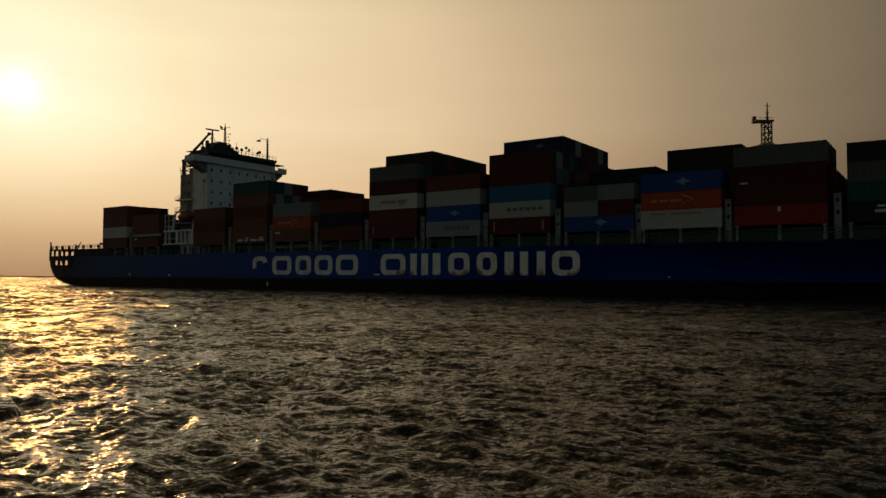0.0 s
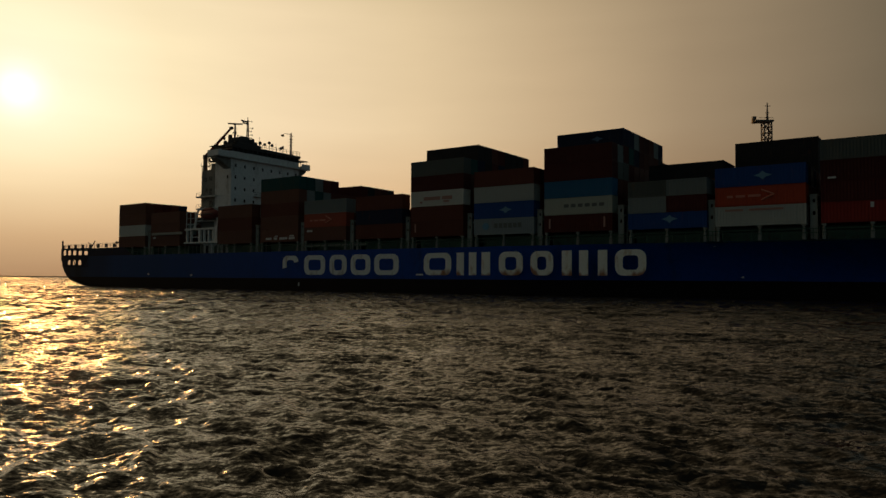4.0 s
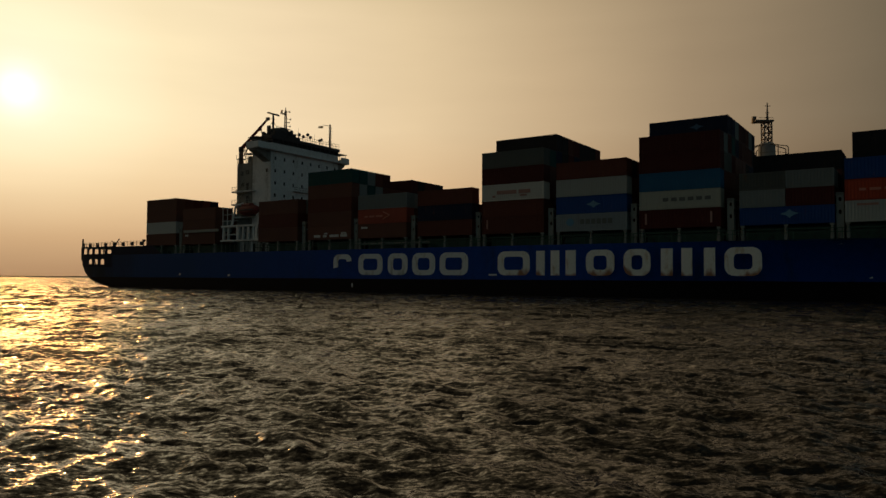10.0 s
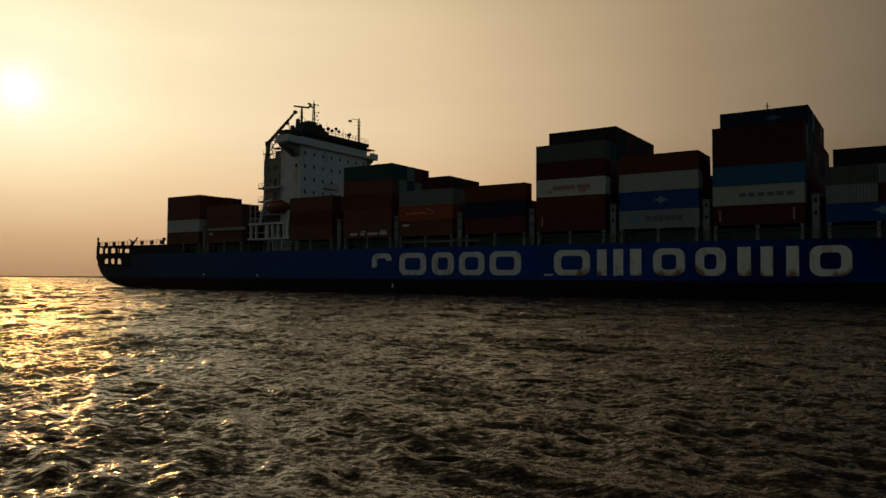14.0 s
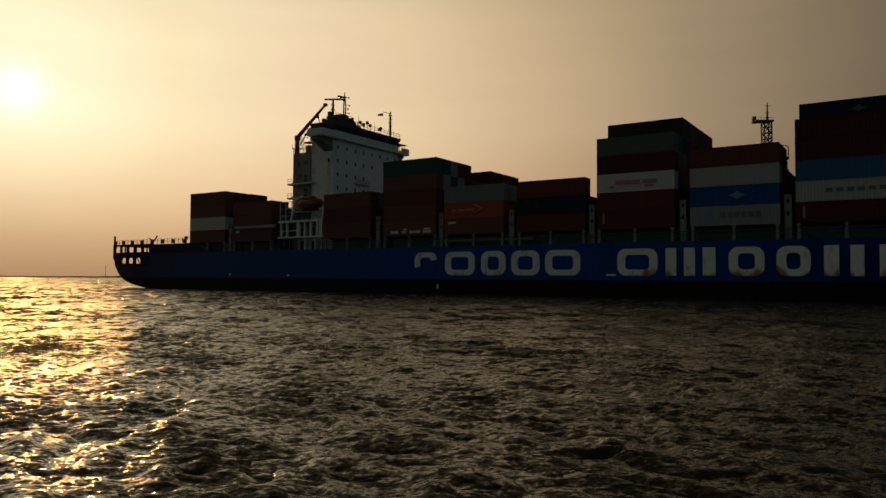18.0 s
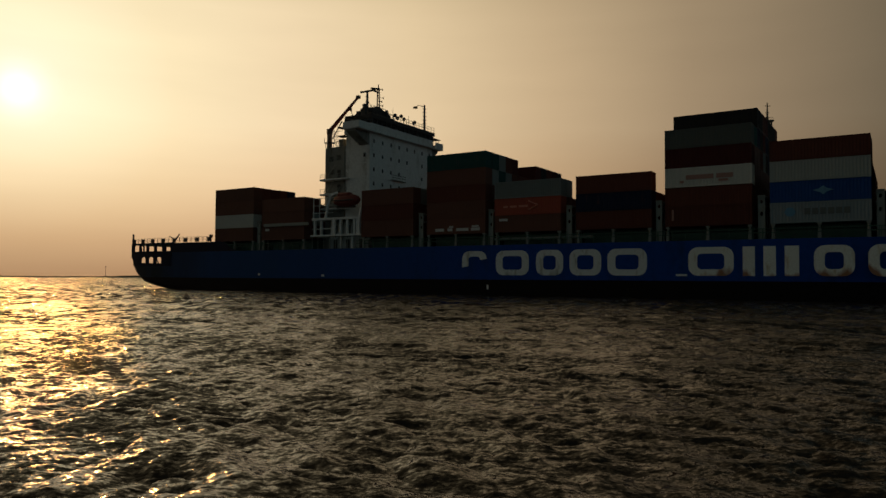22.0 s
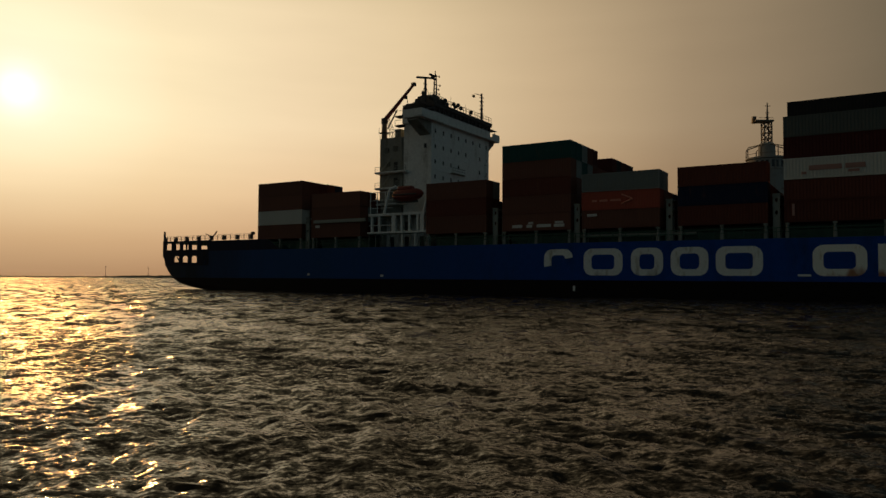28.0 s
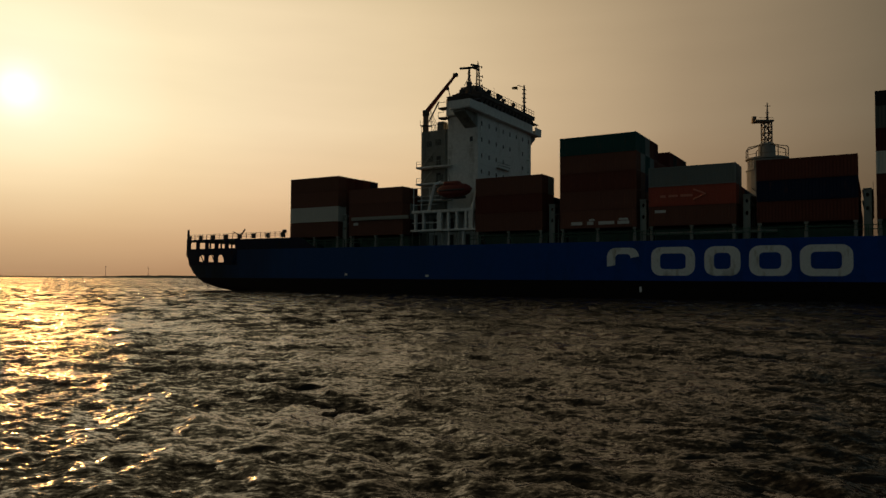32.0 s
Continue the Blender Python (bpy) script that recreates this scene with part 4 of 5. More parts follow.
def monkey_island():
    """The stepped housing and the masts above the bridge."""
    top = new("compass_deck")
    top.parent = ship
    tagged(top, "dark radar housing and masts above the bridge")
    cx, cy = X(-162.3), Y(122.4)
    part("housing", box(cx - 2.2, cx + 2.0, cy - 3.0, cy + 5.8, ROOF_Z, ROOF_Z + 1.5, 0.15), M_DARK, top)
    part("housing", box(cx - 2.0, cx + 1.2, cy - 1.6, cy + 3.6, ROOF_Z + 1.5, ROOF_Z + 2.9, 0.15), M_DARK, top)
    part("mast_base", box(cx - 1.2, cx + 0.6, cy + 0.6, cy + 2.9, ROOF_Z + 2.9, ROOF_Z + 3.5, 0.1), M_DARK, top)
    for k in range(7):
        yk = cy - 1.5 + k * 0.8
        part("rail_post", rod((cx + 1.1, yk, ROOF_Z + 2.3), (cx + 1.1, yk, ROOF_Z + 3.3), 0.045, sides=5), M_DARK, top)
    part("rail", rod((cx + 1.1, cy - 1.5, ROOF_Z + 3.3), (cx + 1.1, cy + 3.3, ROOF_Z + 3.3), 0.04, sides=5), M_DARK, top)
    for k in range(6):
        yk = cy - 2.9 + k * 1.6
        part("rail_post", rod((cx + 1.9, yk, ROOF_Z + 1.25), (cx + 1.9, yk, ROOF_Z + 2.2), 0.045, sides=5), M_DARK, top)
    part("rail", rod((cx + 1.9, cy - 2.9, ROOF_Z + 2.2), (cx + 1.9, cy + 5.2, ROOF_Z + 2.2), 0.04, sides=5), M_DARK, top)
    zb = ROOF_Z + 3.0

    def pole(x, y, z0, z1, r, rungs, label=""):
        part("mast", rod((x, y, z0), (x, y, z1), r, r * 0.5, 8), M_DARK, top)
        for k in range(rungs):
            z = z0 + (z1 - z0) * (0.35 + 0.6 * k / max(rungs - 1, 1))
            w = 0.95 - 0.4 * k / max(rungs, 1)
            part("yard", box(x - 0.06, x + 0.06, y - w, y + w, z - 0.05, z + 0.05), M_DARK, top)

    # the main mast: two legs with steps between them and yards across
    mx, my, mz = X(-163.2), Y(125.8), Z(42.0)
    for dx in (-0.42, 0.42):
        part("mast_leg", rod((mx + dx, my, ROOF_Z + 1.4), (mx + dx * 0.45, my, mz - 0.7), 0.17, 0.12, 8), M_LATTICE, top)
    part("mast_top", rod((mx, my, mz - 0.9), (mx, my, mz + 0.2), 0.16, 0.07, 8), M_DARK, top)
    for k in range(10):
        z = ROOF_Z + 2.2 + (mz - 1.0 - ROOF_Z - 2.2) * k / 9
        part("mast_step", box(mx - 0.42, mx + 0.42, my - 0.06, my + 0.06, z - 0.05, z + 0.05), M_LATTICE, top)
    for k, (w, side) in enumerate(((0.75, 1), (1.05, 1), (0.7, 1), (1.2, 1), (0.8, -1), (0.9, 1))):
        z = ROOF_Z + 3.6 + k * 0.9
        part("yard", rod((mx, my - 0.15 * side, z), (mx + 0.15, my + (w + 0.35) * side, z + 0.04), 0.075, 0.05, 6), M_DARK, top)
        part("lamp", rod((mx + 0.15, my + (w + 0.35) * side, z - 0.12), (mx + 0.15, my + (w + 0.35) * side, z + 0.26), 0.12, 0.12, 8), M_DARK, top)
    part("radar_bracket", box(mx - 0.3, mx + 0.3, my - 1.6, my, mz - 1.65, mz - 1.45, 0.03), M_DARK, top)
    # the short mast under the long scanner
    sx, sy = X(-162.6), Y(121.2)
    part("mast", rod((sx, sy, ROOF_Z + 1.4), (sx, sy, Z(39.2)), 0.3, 0.22, 8), M_DARK, top)
    for z, w in ((Z(37.2), 0.5), (Z(38.3), 0.65)):
        part("yard", rod((sx, sy - w, z), (sx, sy + w, z), 0.07, 0.07, 6), M_DARK, top)
    for dy in (-0.45, 0.45):
        part("mast_stay", rod((sx + 0.9 * dy, sy + 2.4 * dy, ROOF_Z + 2.9), (sx, sy, Z(38.0)), 0.05, 0.05, 5), M_DARK, top)
    # radar scanners
    for x, y, z, half in ((sx, sy, Z(39.4), 1.85), (mx, my - 1.3, mz - 1.2, 0.9)):
        bm = box(-half, half, -0.22, 0.22, 0.0, 0.34, 0.06)
        add_rod(bm, (0, 0, -0.3), (0, 0, 0.1), 0.2, 0.2, 8)
        SCANNERS.append((part("radar_scanner", bm, M_DARK, top, "slim turning radar scanner bar"), (x, y, z)))
    # the signal mast at the far end and lesser aerials on the roof
    part("signal_mast", rod((X(-158.4), Y(136.7), ROOF_Z), (X(-158.4), Y(136.7), Z(39.3)), 0.28, 0.18, 8), M_DARK, top)
    for k in range(6):
        z = ROOF_Z + 1.0 + k * 0.85
        part("mast_step", box(X(-158.7), X(-158.1), Y(136.7) - 0.4, Y(136.7) + 0.4, z, z + 0.12), M_DARK, top)
    part("horn_arm", rod((X(-158.4), Y(136.7), Z(38.9)), (X(-158.9), Y(134.6), Z(38.9)), 0.07), M_DARK, top)
    for half in (0.36, 0.3):
        bm = bmesh.new()
        rings = []
        for k in range(7):
            u = k / 6
            w = 0.10 * math.sin(u * 5.0)
            rings.append([(2 * half * u, w - 0.02, -half * 0.9), (2 * half * u, w + 0.02, -half * 0.9), (2 * half * u, w + 0.02, half * 0.9 - 0.1 * u), (2 * half * u, w - 0.02, half * 0.9 - 0.1 * u)])
        add_loft(bm, rings)
        FLAG.append(part("signal_flag", bm, M_FLAG, top, "small weathered signal flag"))
    rng = random.Random(8)
    for k in range(16):
        b = 117.5 + rng.random() * 9.0
        x, h = X(-160.2 - rng.random() * 3.5), 0.6 + rng.random() * 2.4
        part("roof_locker", box(x - 0.4, x + 0.4, Y(b) - 0.35, Y(b) + 0.35, ROOF_Z, ROOF_Z + h, 0.06), M_DARK, top)
    for b, h, kind in ((126.8, 2.0, 1), (127.6, 3.9, 0), (129.4, 2.1, 1), (130.6, 1.4, 0), (132.2, 2.4, 1), (133.0, 3.2, 0), (134.2, 1.7, 1), (138.4, 1.6, 0), (120.0, 1.7, 1), (118.6, 2.3, 0), (117.9, 1.5, 1), (131.3, 2.9, 1), (135.4, 2.2, 1), (125.4, 2.6, 1)):
        x = X(-159.2 - rng.random() * 2)
        part("aerial", rod((x, Y(b), ROOF_Z), (x, Y(b), ROOF_Z + h), 0.07, 0.03, 5), M_DARK, top)
        if kind:
            bm = bmesh.new()
            bmesh.ops.create_icosphere(bm, subdivisions=2, radius=0.42, matrix=pose(x, Y(b), ROOF_Z + h))
            part("antenna_dome", bm, M_DARK, top)


monkey_island()


def casing():
    """The narrower block behind the house, with balconies, ladders and the stores crane."""
    c = new("engine_casing")
    c.parent = ship
    tagged(c, "grey-white casing behind the deckhouse with balconies")
    x0, x1, y0, y1 = X(-170.7), HX0 - 0.02, Y(117.2), Y(137.0)
    top = Z(27.5)
    part("wall", box(x0, x1, y0, y1, DECK - 0.05, top, 0.12), M_CASING, c)
    for z in (Z(14.4), Z(17.5), Z(20.6)):
        part("balcony", box(x0 - 0.2, x1 + 1.2, y0 - 1.45, y0 + 0.1, z - 0.3, z + 0.05, 0.08), M_WHITE, c)
        part("balcony_rail", box(x0 - 0.1, x1 + 1.1, y0 - 1.41, y0 - 1.36, z + 0.95, z + 1.02), M_STEEL, c)
        part("balcony_rail", box(x0 - 0.1, x1 + 1.1, y0 - 1.41, y0 - 1.36, z + 0.48, z + 0.53), M_STEEL, c)
        for k in range(7):
            x = x0 - 0.08 + k * (x1 - x0 + 1.1) / 6
            part("rail_post", box(x, x + 0.06, y0 - 1.41, y0 - 1.35, z, z + 1.0), M_STEEL, c)
        part("door", box(x1 - 2.6, x1 - 1.7, y0 - 0.08, y0 + 0.02, z + 0.05, z + 2.0, 0.03), M_DARK, c)
        part("stair", rod((x0 + 0.6, y0 - 0.7, z), (x0 + 3.4, y0 - 0.7, z + 2.8), 0.13), M_STEEL, c)
    # louvred vents, a riser and a ladder on the near wall
    for a, z in ((-168.9, 25.0), (-166.9, 25.2), (-168.6, 22.2), (-166.4, 18.6)):
        vent = part("vent", box(X(a) - 0.55, X(a) + 0.55, y0 - 0.1, y0 + 0.02, Z(z) - 0.5, Z(z) + 0.5, 0.04), M_DARK, c)
        for k in range(4):
            part("louvre", box(X(a) - 0.5, X(a) + 0.5, y0 - 0.15, y0 - 0.09, Z(z) - 0.4 + 0.22 * k, Z(z) - 0.33 + 0.22 * k), M_STEEL, vent)
    part("riser", rod((X(-165.3), y0 - 0.12, DECK), (X(-165.3), y0 - 0.12, top), 0.11, sides=8), M_STEEL, c)
    for dx in (0.0, 0.42):
        part("ladder_stile", rod((X(-170.1) + dx, y0 - 0.14, Z(20.7)), (X(-170.1) + dx, y0 - 0.14, top + 1.0), 0.04, sides=5), M_STEEL, c)
    for k in range(22):
        part("rung", rod((X(-170.1), y0 - 0.14, Z(20.9) + 0.31 * k), (X(-170.1) + 0.42, y0 - 0.14, Z(20.9) + 0.31 * k), 0.025, sides=4), M_STEEL, c)
    # top rails, lockers
    for k in range(9):
        x = x0 + k * (x1 - x0) / 8
        part("rail_post", rod((x, y0 + 0.1, top), (x, y0 + 0.1, top + 1.1), 0.05, sides=5), M_DARK, c)
    part("balcony_rail", rod((x0, y0 + 0.1, top + 1.1), (x1, y0 + 0.1, top + 1.1), 0.05, sides=5), M_DARK, c)
    part("locker", box(x0 + 3.2, x0 + 4.6, y0 + 0.6, y0 + 2.2, top, top + 1.7, 0.08), M_STEEL, c)
    for z in (Z(29.2), Z(31.0)):
        part("side_platform", box(HX0 - 1.5, HX0 + 0.3, HY0 - 0.9, HY0 + 0.6, z, z + 0.3, 0.08), M_DARK, c)
        part("platform_rail", rod((HX0 - 1.45, HY0 - 0.85, z + 1.2), (HX0, HY0 - 0.85, z + 1.2), 0.05, sides=5), M_DARK, c)
        part("platform_rail_post", rod((HX0 - 1.45, HY0 - 0.85, z + 0.2), (HX0 - 1.45, HY0 - 0.85, z + 1.2), 0.05, sides=5), M_DARK, c)
    # stores crane
    cr = new("stores_crane")
    cr.parent = ship
    tagged(cr, "slim dark provisions crane with raised jib")
    px, py = X(-170.1), Y(117.9)
    part("pedestal", rod((px, py, top - 0.1), (px, py, Z(30.6)), 0.6, 0.52, 12), M_LATTICE, cr)
    part("cab", box(px - 0.5, px + 0.5, py - 0.5, py + 0.5, Z(30.5), Z(31.7), 0.12), M_DARK, cr)
    tip = (X(-166.8), Y(123.3), Z(39.3))
    bm = bmesh.new()
    add_rod(bm, (px, py, Z(31.2)), tip, 0.46, 0.26, 8)
    part("jib", bm, M_BOAT, cr, "rust-red jib")
    part("jib_head", box(tip[0] - 0.45, tip[0] + 0.45, tip[1] - 0.35, tip[1] + 0.35, tip[2] - 0.35, tip[2] + 0.35, 0.08), M_DARK, cr)
    mid = [p + (q - p) * 0.72 for p, q in zip((px, py, Z(31.2)), tip)]
    part("stay", rod((mid[0], mid[1], mid[2]), (mid[0] + 0.9, mid[1] + 0.4, Z(33.2)), 0.09), M_DARK, cr)
    for k in range(4):
        part("hoist_wire", rod((px + 0.3 + 0.25 * k, py, Z(31.6)), (px + 1.3 + 0.5 * k, py + 1.0, Z(27.3)), 0.05, sides=5), M_DARK, cr)
    part("jib_lamp", box(mid[0] - 0.3, mid[0] + 0.3, mid[1] - 0.3, mid[1] + 0.3, mid[2] - 0.9, mid[2] - 0.3, 0.08), M_DARK, cr)
    part("crane_platform", box(px - 0.8, px + 0.8, py - 0.8, py + 0.8, Z(28.6), Z(28.75)), M_DARK, cr)
    for q in range(4):
        sx, sy = ((-1, -1), (1, -1), (1, 1), (-1, 1))[q]
        part("platform_post", rod((px + sx * 0.75, py + sy * 0.75, Z(28.7)), (px + sx * 0.75, py + sy * 0.75, Z(29.7)), 0.05, sides=5), M_DARK, cr)
    part("hoist_ram", rod((px + 0.5, py + 0.4, Z(29.6)), (px + 1.5, py + 2.2, Z(33.6)), 0.14), M_DARK, cr)


casing()


def boat_station():
    """The white davit frame over the side deck; the orange boat hangs in it."""
    d = new("davit_frame")
    d.parent = ship
    tagged(d, "white painted steel lifeboat davit frame")
    y = Y(111.4)
    x0, x1 = X(-168.8), X(-155.5)
    part("platform", box(x0, x1, y - 0.5, y + 2.6, Z(8.2), Z(8.55), 0.05), M_WHITE, d)
    for a in (-167.9, -166.2, -162.9, -161.1, -159.4, -157.6, -156.6):
        w = 0.42 if a in (-162.9, -156.6) else 0.2
        part("post", box(X(a) - w, X(a) + w, y - 0.3, y + 0.2, Z(8.55), Z(11.6)), M_WHITE, d)
    part("top_beam", box(X(-168.6), X(-156.0), y - 0.4, y + 0.3, Z(11.5), Z(11.95), 0.04), M_WHITE, d)
    part("mid_rail", box(X(-168.6), X(-163.0), y - 0.2, y, Z(9.7), Z(9.85)), M_WHITE, d)
    for a in (-165.2, -156.4):
        bm = bmesh.new()
        add_rod(bm, (X(a), y, Z(11.9)), (X(a) + 0.9, y + 0.3, Z(16.4)), 0.3, 0.22, 6)
        add_rod(bm, (X(a) + 0.9, y + 0.3, Z(16.4)), (X(a) + 0.9, y + 2.4, Z(17.3)), 0.22, 0.2, 6)
        part("davit_arm", bm, M_WHITE, d)
    for k in range(3):
        z = Z(12.0 + 1.5 * k)
        part("rail", rod((X(-168.6), y, z + 1.0), (X(-163.2), y, z + 1.0), 0.06), M_WHITE, d)
    for a in (-168.4, -166.8, -165.0):
        part("rail_post", rod((X(a), y, Z(11.9)), (X(a), y, Z(16.0)), 0.09), M_WHITE, d)
    part("under_brace", rod((X(-161), y, Z(5.8)), (X(-161), y, Z(8.3)), 0.22), M_WHITE, d)
    part("under_brace", rod((X(-158.2), y, Z(5.8)), (X(-158.2), y, Z(8.3)), 0.22), M_WHITE, d)
    # boat
    boat = new("lifeboat")
    boat.parent = ship
    tagged(boat, "enclosed orange lifeboat")
    boat.location = (X(-160.6), Y(112.4), Z(15.3))
    L, W, H = 3.5, 1.3, 1.3
    rings = []
    for k in range(13):
        u = -1 + 2 * k / 12
        s = max(1 - abs(u) ** 2.6, 0.03) ** 0.6
        rings.append([(u * L, W * s * math.cos(q) * (1 if math.sin(q) < 0 else 0.86), H * (math.sin(q) * s * (1 if math.sin(q) > 0 else 0.95) + 0.12 * u * u)) for q in [2 * math.pi * j / 14 for j in range(14)]])
    part("hull", add_loft(bmesh.new(), rings), M_BOAT, boat)
    part("cabin", box(-2.0, 1.2, -0.75, 0.75, 0.75, 1.65, 0.3), M_BOAT, boat)
    part("fender", box(-2.7, 2.7, -1.37, -1.15, -0.1, 0.12, 0.04), M_DARK, boat)
    part("keel", box(-2.5, 2.3, -0.1, 0.1, -1.45, -1.05), M_DARK, boat)
    # house between boat deck and main deck
    part("boat_deck_house", box(X(-168.4), HX1, Y(116.6), Y(140.0), DECK, Z(11.6)), M_WHITE, ship)
    part("boat_deck", box(X(-168.8), X(-155.6), Y(111.5), Y(117.0), Z(11.6), Z(11.8)), M_STEEL, ship)
    for a in (-167.0, -163.6, -160.2):
        part("side_door", box(X(a) - 0.45, X(a) + 0.45, Y(116.6) - 0.08, Y(116.6) + 0.02, DECK + 0.2, DECK + 2.2, 0.03), M_DARK, ship)
        part("side_door", box(X(a) - 0.45, X(a) + 0.45, Y(116.6) - 0.08, Y(116.6) + 0.02, Z(8.7), Z(10.8), 0.03), M_DARK, ship)
    for k in range(9):
        a = -168.5 + k * 1.55
        part("rail_post", box(X(a), X(a) + 0.08, Y(111.1), Y(111.2), DECK, Z(8.2)), M_STEEL, ship)
    part("walkway_beam", box(X(-181.8), X(-169.0), Y(110.48), Y(110.77), Z(10.6), Z(11.25), 0.04), M_STEEL, ship)


boat_station()

# ---- the wake: smooth churned water and low ridges drawn along behind ----
wake = tagged(new("wake"), "pale churned wake trailing from the ship's stern", "wake", kind="stuff")


def wake_ridge(x0, x1, y0, y1, w, h, name="foam"):
    bm = bmesh.new()
    rings = []
    n = 60
    for k in range(n + 1):
        u = k / n
        x, y = x0 + (x1 - x0) * u, y0 + (y1 - y0) * u
        f = math.sin(min(u * 6, 1) * math.pi / 2) * (1 - u) ** 0.6
        wob = 0.5 * noise.noise((x * 0.11, y, 0))
        rings.append([bm.verts.new((x, y + wob + w * q, h * f * (1 - q * q) * (0.9 + 0.4 * noise.noise((x * 0.3, q, 1))) + 0.30 + 0.1 * (1 - q * q))) for q in (-1, -0.6, -0.25, 0, 0.25, 0.6, 1)])
    for a, b in zip(rings, rings[1:]):
        for k in range(6):
            f = bm.faces.new((a[k], b[k], b[k + 1], a[k + 1]))
            f.smooth = True
    part(name, bm, M_FOAM, wake)


wake_ridge(-98, -124, 0, 0, 9, 0.06)
wake_ridge(-96, -112, -10, -11, 3.0, 0.05)

# ---- containers ----
SHAPES = {}


def container_meshes(length, height, color):
    key = (length, height, color)
    if key in SHAPES:
        return SHAPES[key]
    L, W, H = length, 2.438, height - 0.02
    mat = box_paint(color)
    bm = bmesh.new()
    hx, hy = L / 2, W / 2
    for sx in (-1, 1):
        for sy in (-1, 1):
            x, y = sx * (hx - 0.09), sy * (hy - 0.09)
            add_box(bm, x - 0.08, x + 0.08, y - 0.08, y + 0.08, 0.12, H - 0.12)
            for z0, z1 in ((0, 0.12), (H - 0.12, H)):
                add_box(bm, x - 0.09, x + 0.09, y - 0.09, y + 0.09, z0, z1)
    for sy in (-1, 1):
        y = sy * (hy - 0.06)
        for z0, z1 in ((0.02, 0.18), (H - 0.14, H - 0.02)):
            add_box(bm, -hx + 0.18, hx - 0.18, y - 0.05, y + 0.05, z0, z1)
    for sx in (-1, 1):
        x = sx * (hx - 0.06)
        for z0, z1 in ((0.02, 0.18), (H - 0.14, H - 0.02)):
            add_box(bm, x - 0.05, x + 0.05, -hy + 0.18, hy - 0.18, z0, z1)
    frame_me = bpy.data.meshes.new("container")
    bm.to_mesh(frame_me)
    bm.free()

    def corrugated(n, span, depth, z0, z1):
        vs, fs = [], []
        pitch = span / n
        cols = []
        for k in range(n):
            s = -span / 2 + k * pitch
            cols += [(s, 0), (s + pitch * 0.28, 0), (s + pitch * 0.5, depth), (s + pitch * 0.78, depth)]
        cols.append((span / 2, 0))
        for s, d in cols:
            vs += [(s, d, z0), (s, d, z1)]
        for k in range(len(cols) - 1):
            fs.append((2 * k, 2 * k + 2, 2 * k + 3, 2 * k + 1))
        return vs, fs

    n = int(L / 0.42)
    vs, fs = corrugated(n, L - 0.3, 0.045, 0.15, H - 0.12)
    wall = bpy.data.meshes.new("side_wall")
    wall.from_pydata(vs, [], fs)
    vs, fs = corrugated(6, W - 0.3, 0.045, 0.15, H - 0.12)
    end = bpy.data.meshes.new("end_wall")
    end.from_pydata(vs, [], fs)
    bm = box(-hx + 0.1, hx - 0.1, -hy + 0.08, hy - 0.08, H - 0.09, H - 0.03)
    roof = bpy.data.meshes.new("roof")
    bm.to_mesh(roof)
    bm.free()
    bm = box(-0.555, 0.555, -0.03, 0.03, 0.16, H - 0.13)
    for x in (-0.3, 0.3):
        add_box(bm, x - 0.025, x + 0.025, -0.07, -0.03, 0.14, H - 0.12)
        add_box(bm, x - 0.02, x + 0.22, -0.06, -0.03, 1.0, 1.06)
    door = bpy.data.meshes.new("door")
    bm.to_mesh(door)
    bm.free()
    for me in (frame_me, wall, end, roof, door):
        me.materials.append(mat)
    SHAPES[key] = (frame_me, wall, end, roof, door)
    return SHAPES[key]


ON_SHIP = []


def container(x, y, z, color, length=12.192, height=TIER, where="stacked on the ship's deck"):
    """A container with its aft bottom near edge at x, y, z on the ship."""
    fm, wall, end, roof, door = container_meshes(length, height, color)
    kind = "short" if length < 10 else "long"
    root = tagged(new("container", fm), "%s %s corrugated steel shipping container %s" % (kind, WORDS.get(color, color.replace("_", " ")), where), "container", "containers on the ship")
    hy = 1.219
    link("side_wall", wall, None, root, m=pose(0, -hy + 0.03, 0))
    link("side_wall", wall, None, root, m=pose(0, hy - 0.03, 0, 0, 0, 180))
    link("end_wall", end, None, root, m=pose(length / 2 - 0.03, 0, 0, 0, 0, 90))
    link("roof", roof, None, root)
    for sy in (-0.565, 0.565):
        link("door", door, None, root, m=pose(-length / 2 + 0.06, sy, 0, 0, 0, -90))
    ON_SHIP.append((root, (x + length / 2, y + hy, z)))
    return root


def strip(root, x0, x1, z0, z1, mat, name="marking"):
    return part(name, box(x0, x1, -1.245, -1.195, z0, z1), mat, root)


M_PRINT = material("print_white", (0.62, 0.62, 0.57), 0.6, amount=0.3, scale=2)
M_PRINT_DARK = material("print_dark", (0.14, 0.15, 0.14), 0.6, amount=0.3, scale=2)
M_PRINT_BLUE = material("print_pale_blue", (0.13, 0.30, 0.44), 0.6, amount=0.3, scale=2)
M_PRINT_RED = material("print_red", (0.42, 0.22, 0.17), 0.6, amount=0.3, scale=2)


def word(root, xs, z0, z1, mat):
    for x0, x1 in xs:
        strip(root, x0, x1, z0, z1, mat)


def lozenge(root, cx, cz, w, h, mat):
    bm = bmesh.new()
    pts = [(cx - w, cz), (cx - w * 0.4, cz - h), (cx + w * 0.5, cz - h), (cx + w, cz), (cx + w * 0.5, cz + h), (cx - w * 0.4, cz + h)]
    add_loft(bm, [[(x, -1.245, z) for x, z in pts], [(x, -1.195, z) for x, z in pts]])
    bmesh.ops.recalc_face_normals(bm, faces=bm.faces)
    part("emblem", bm, mat, root)


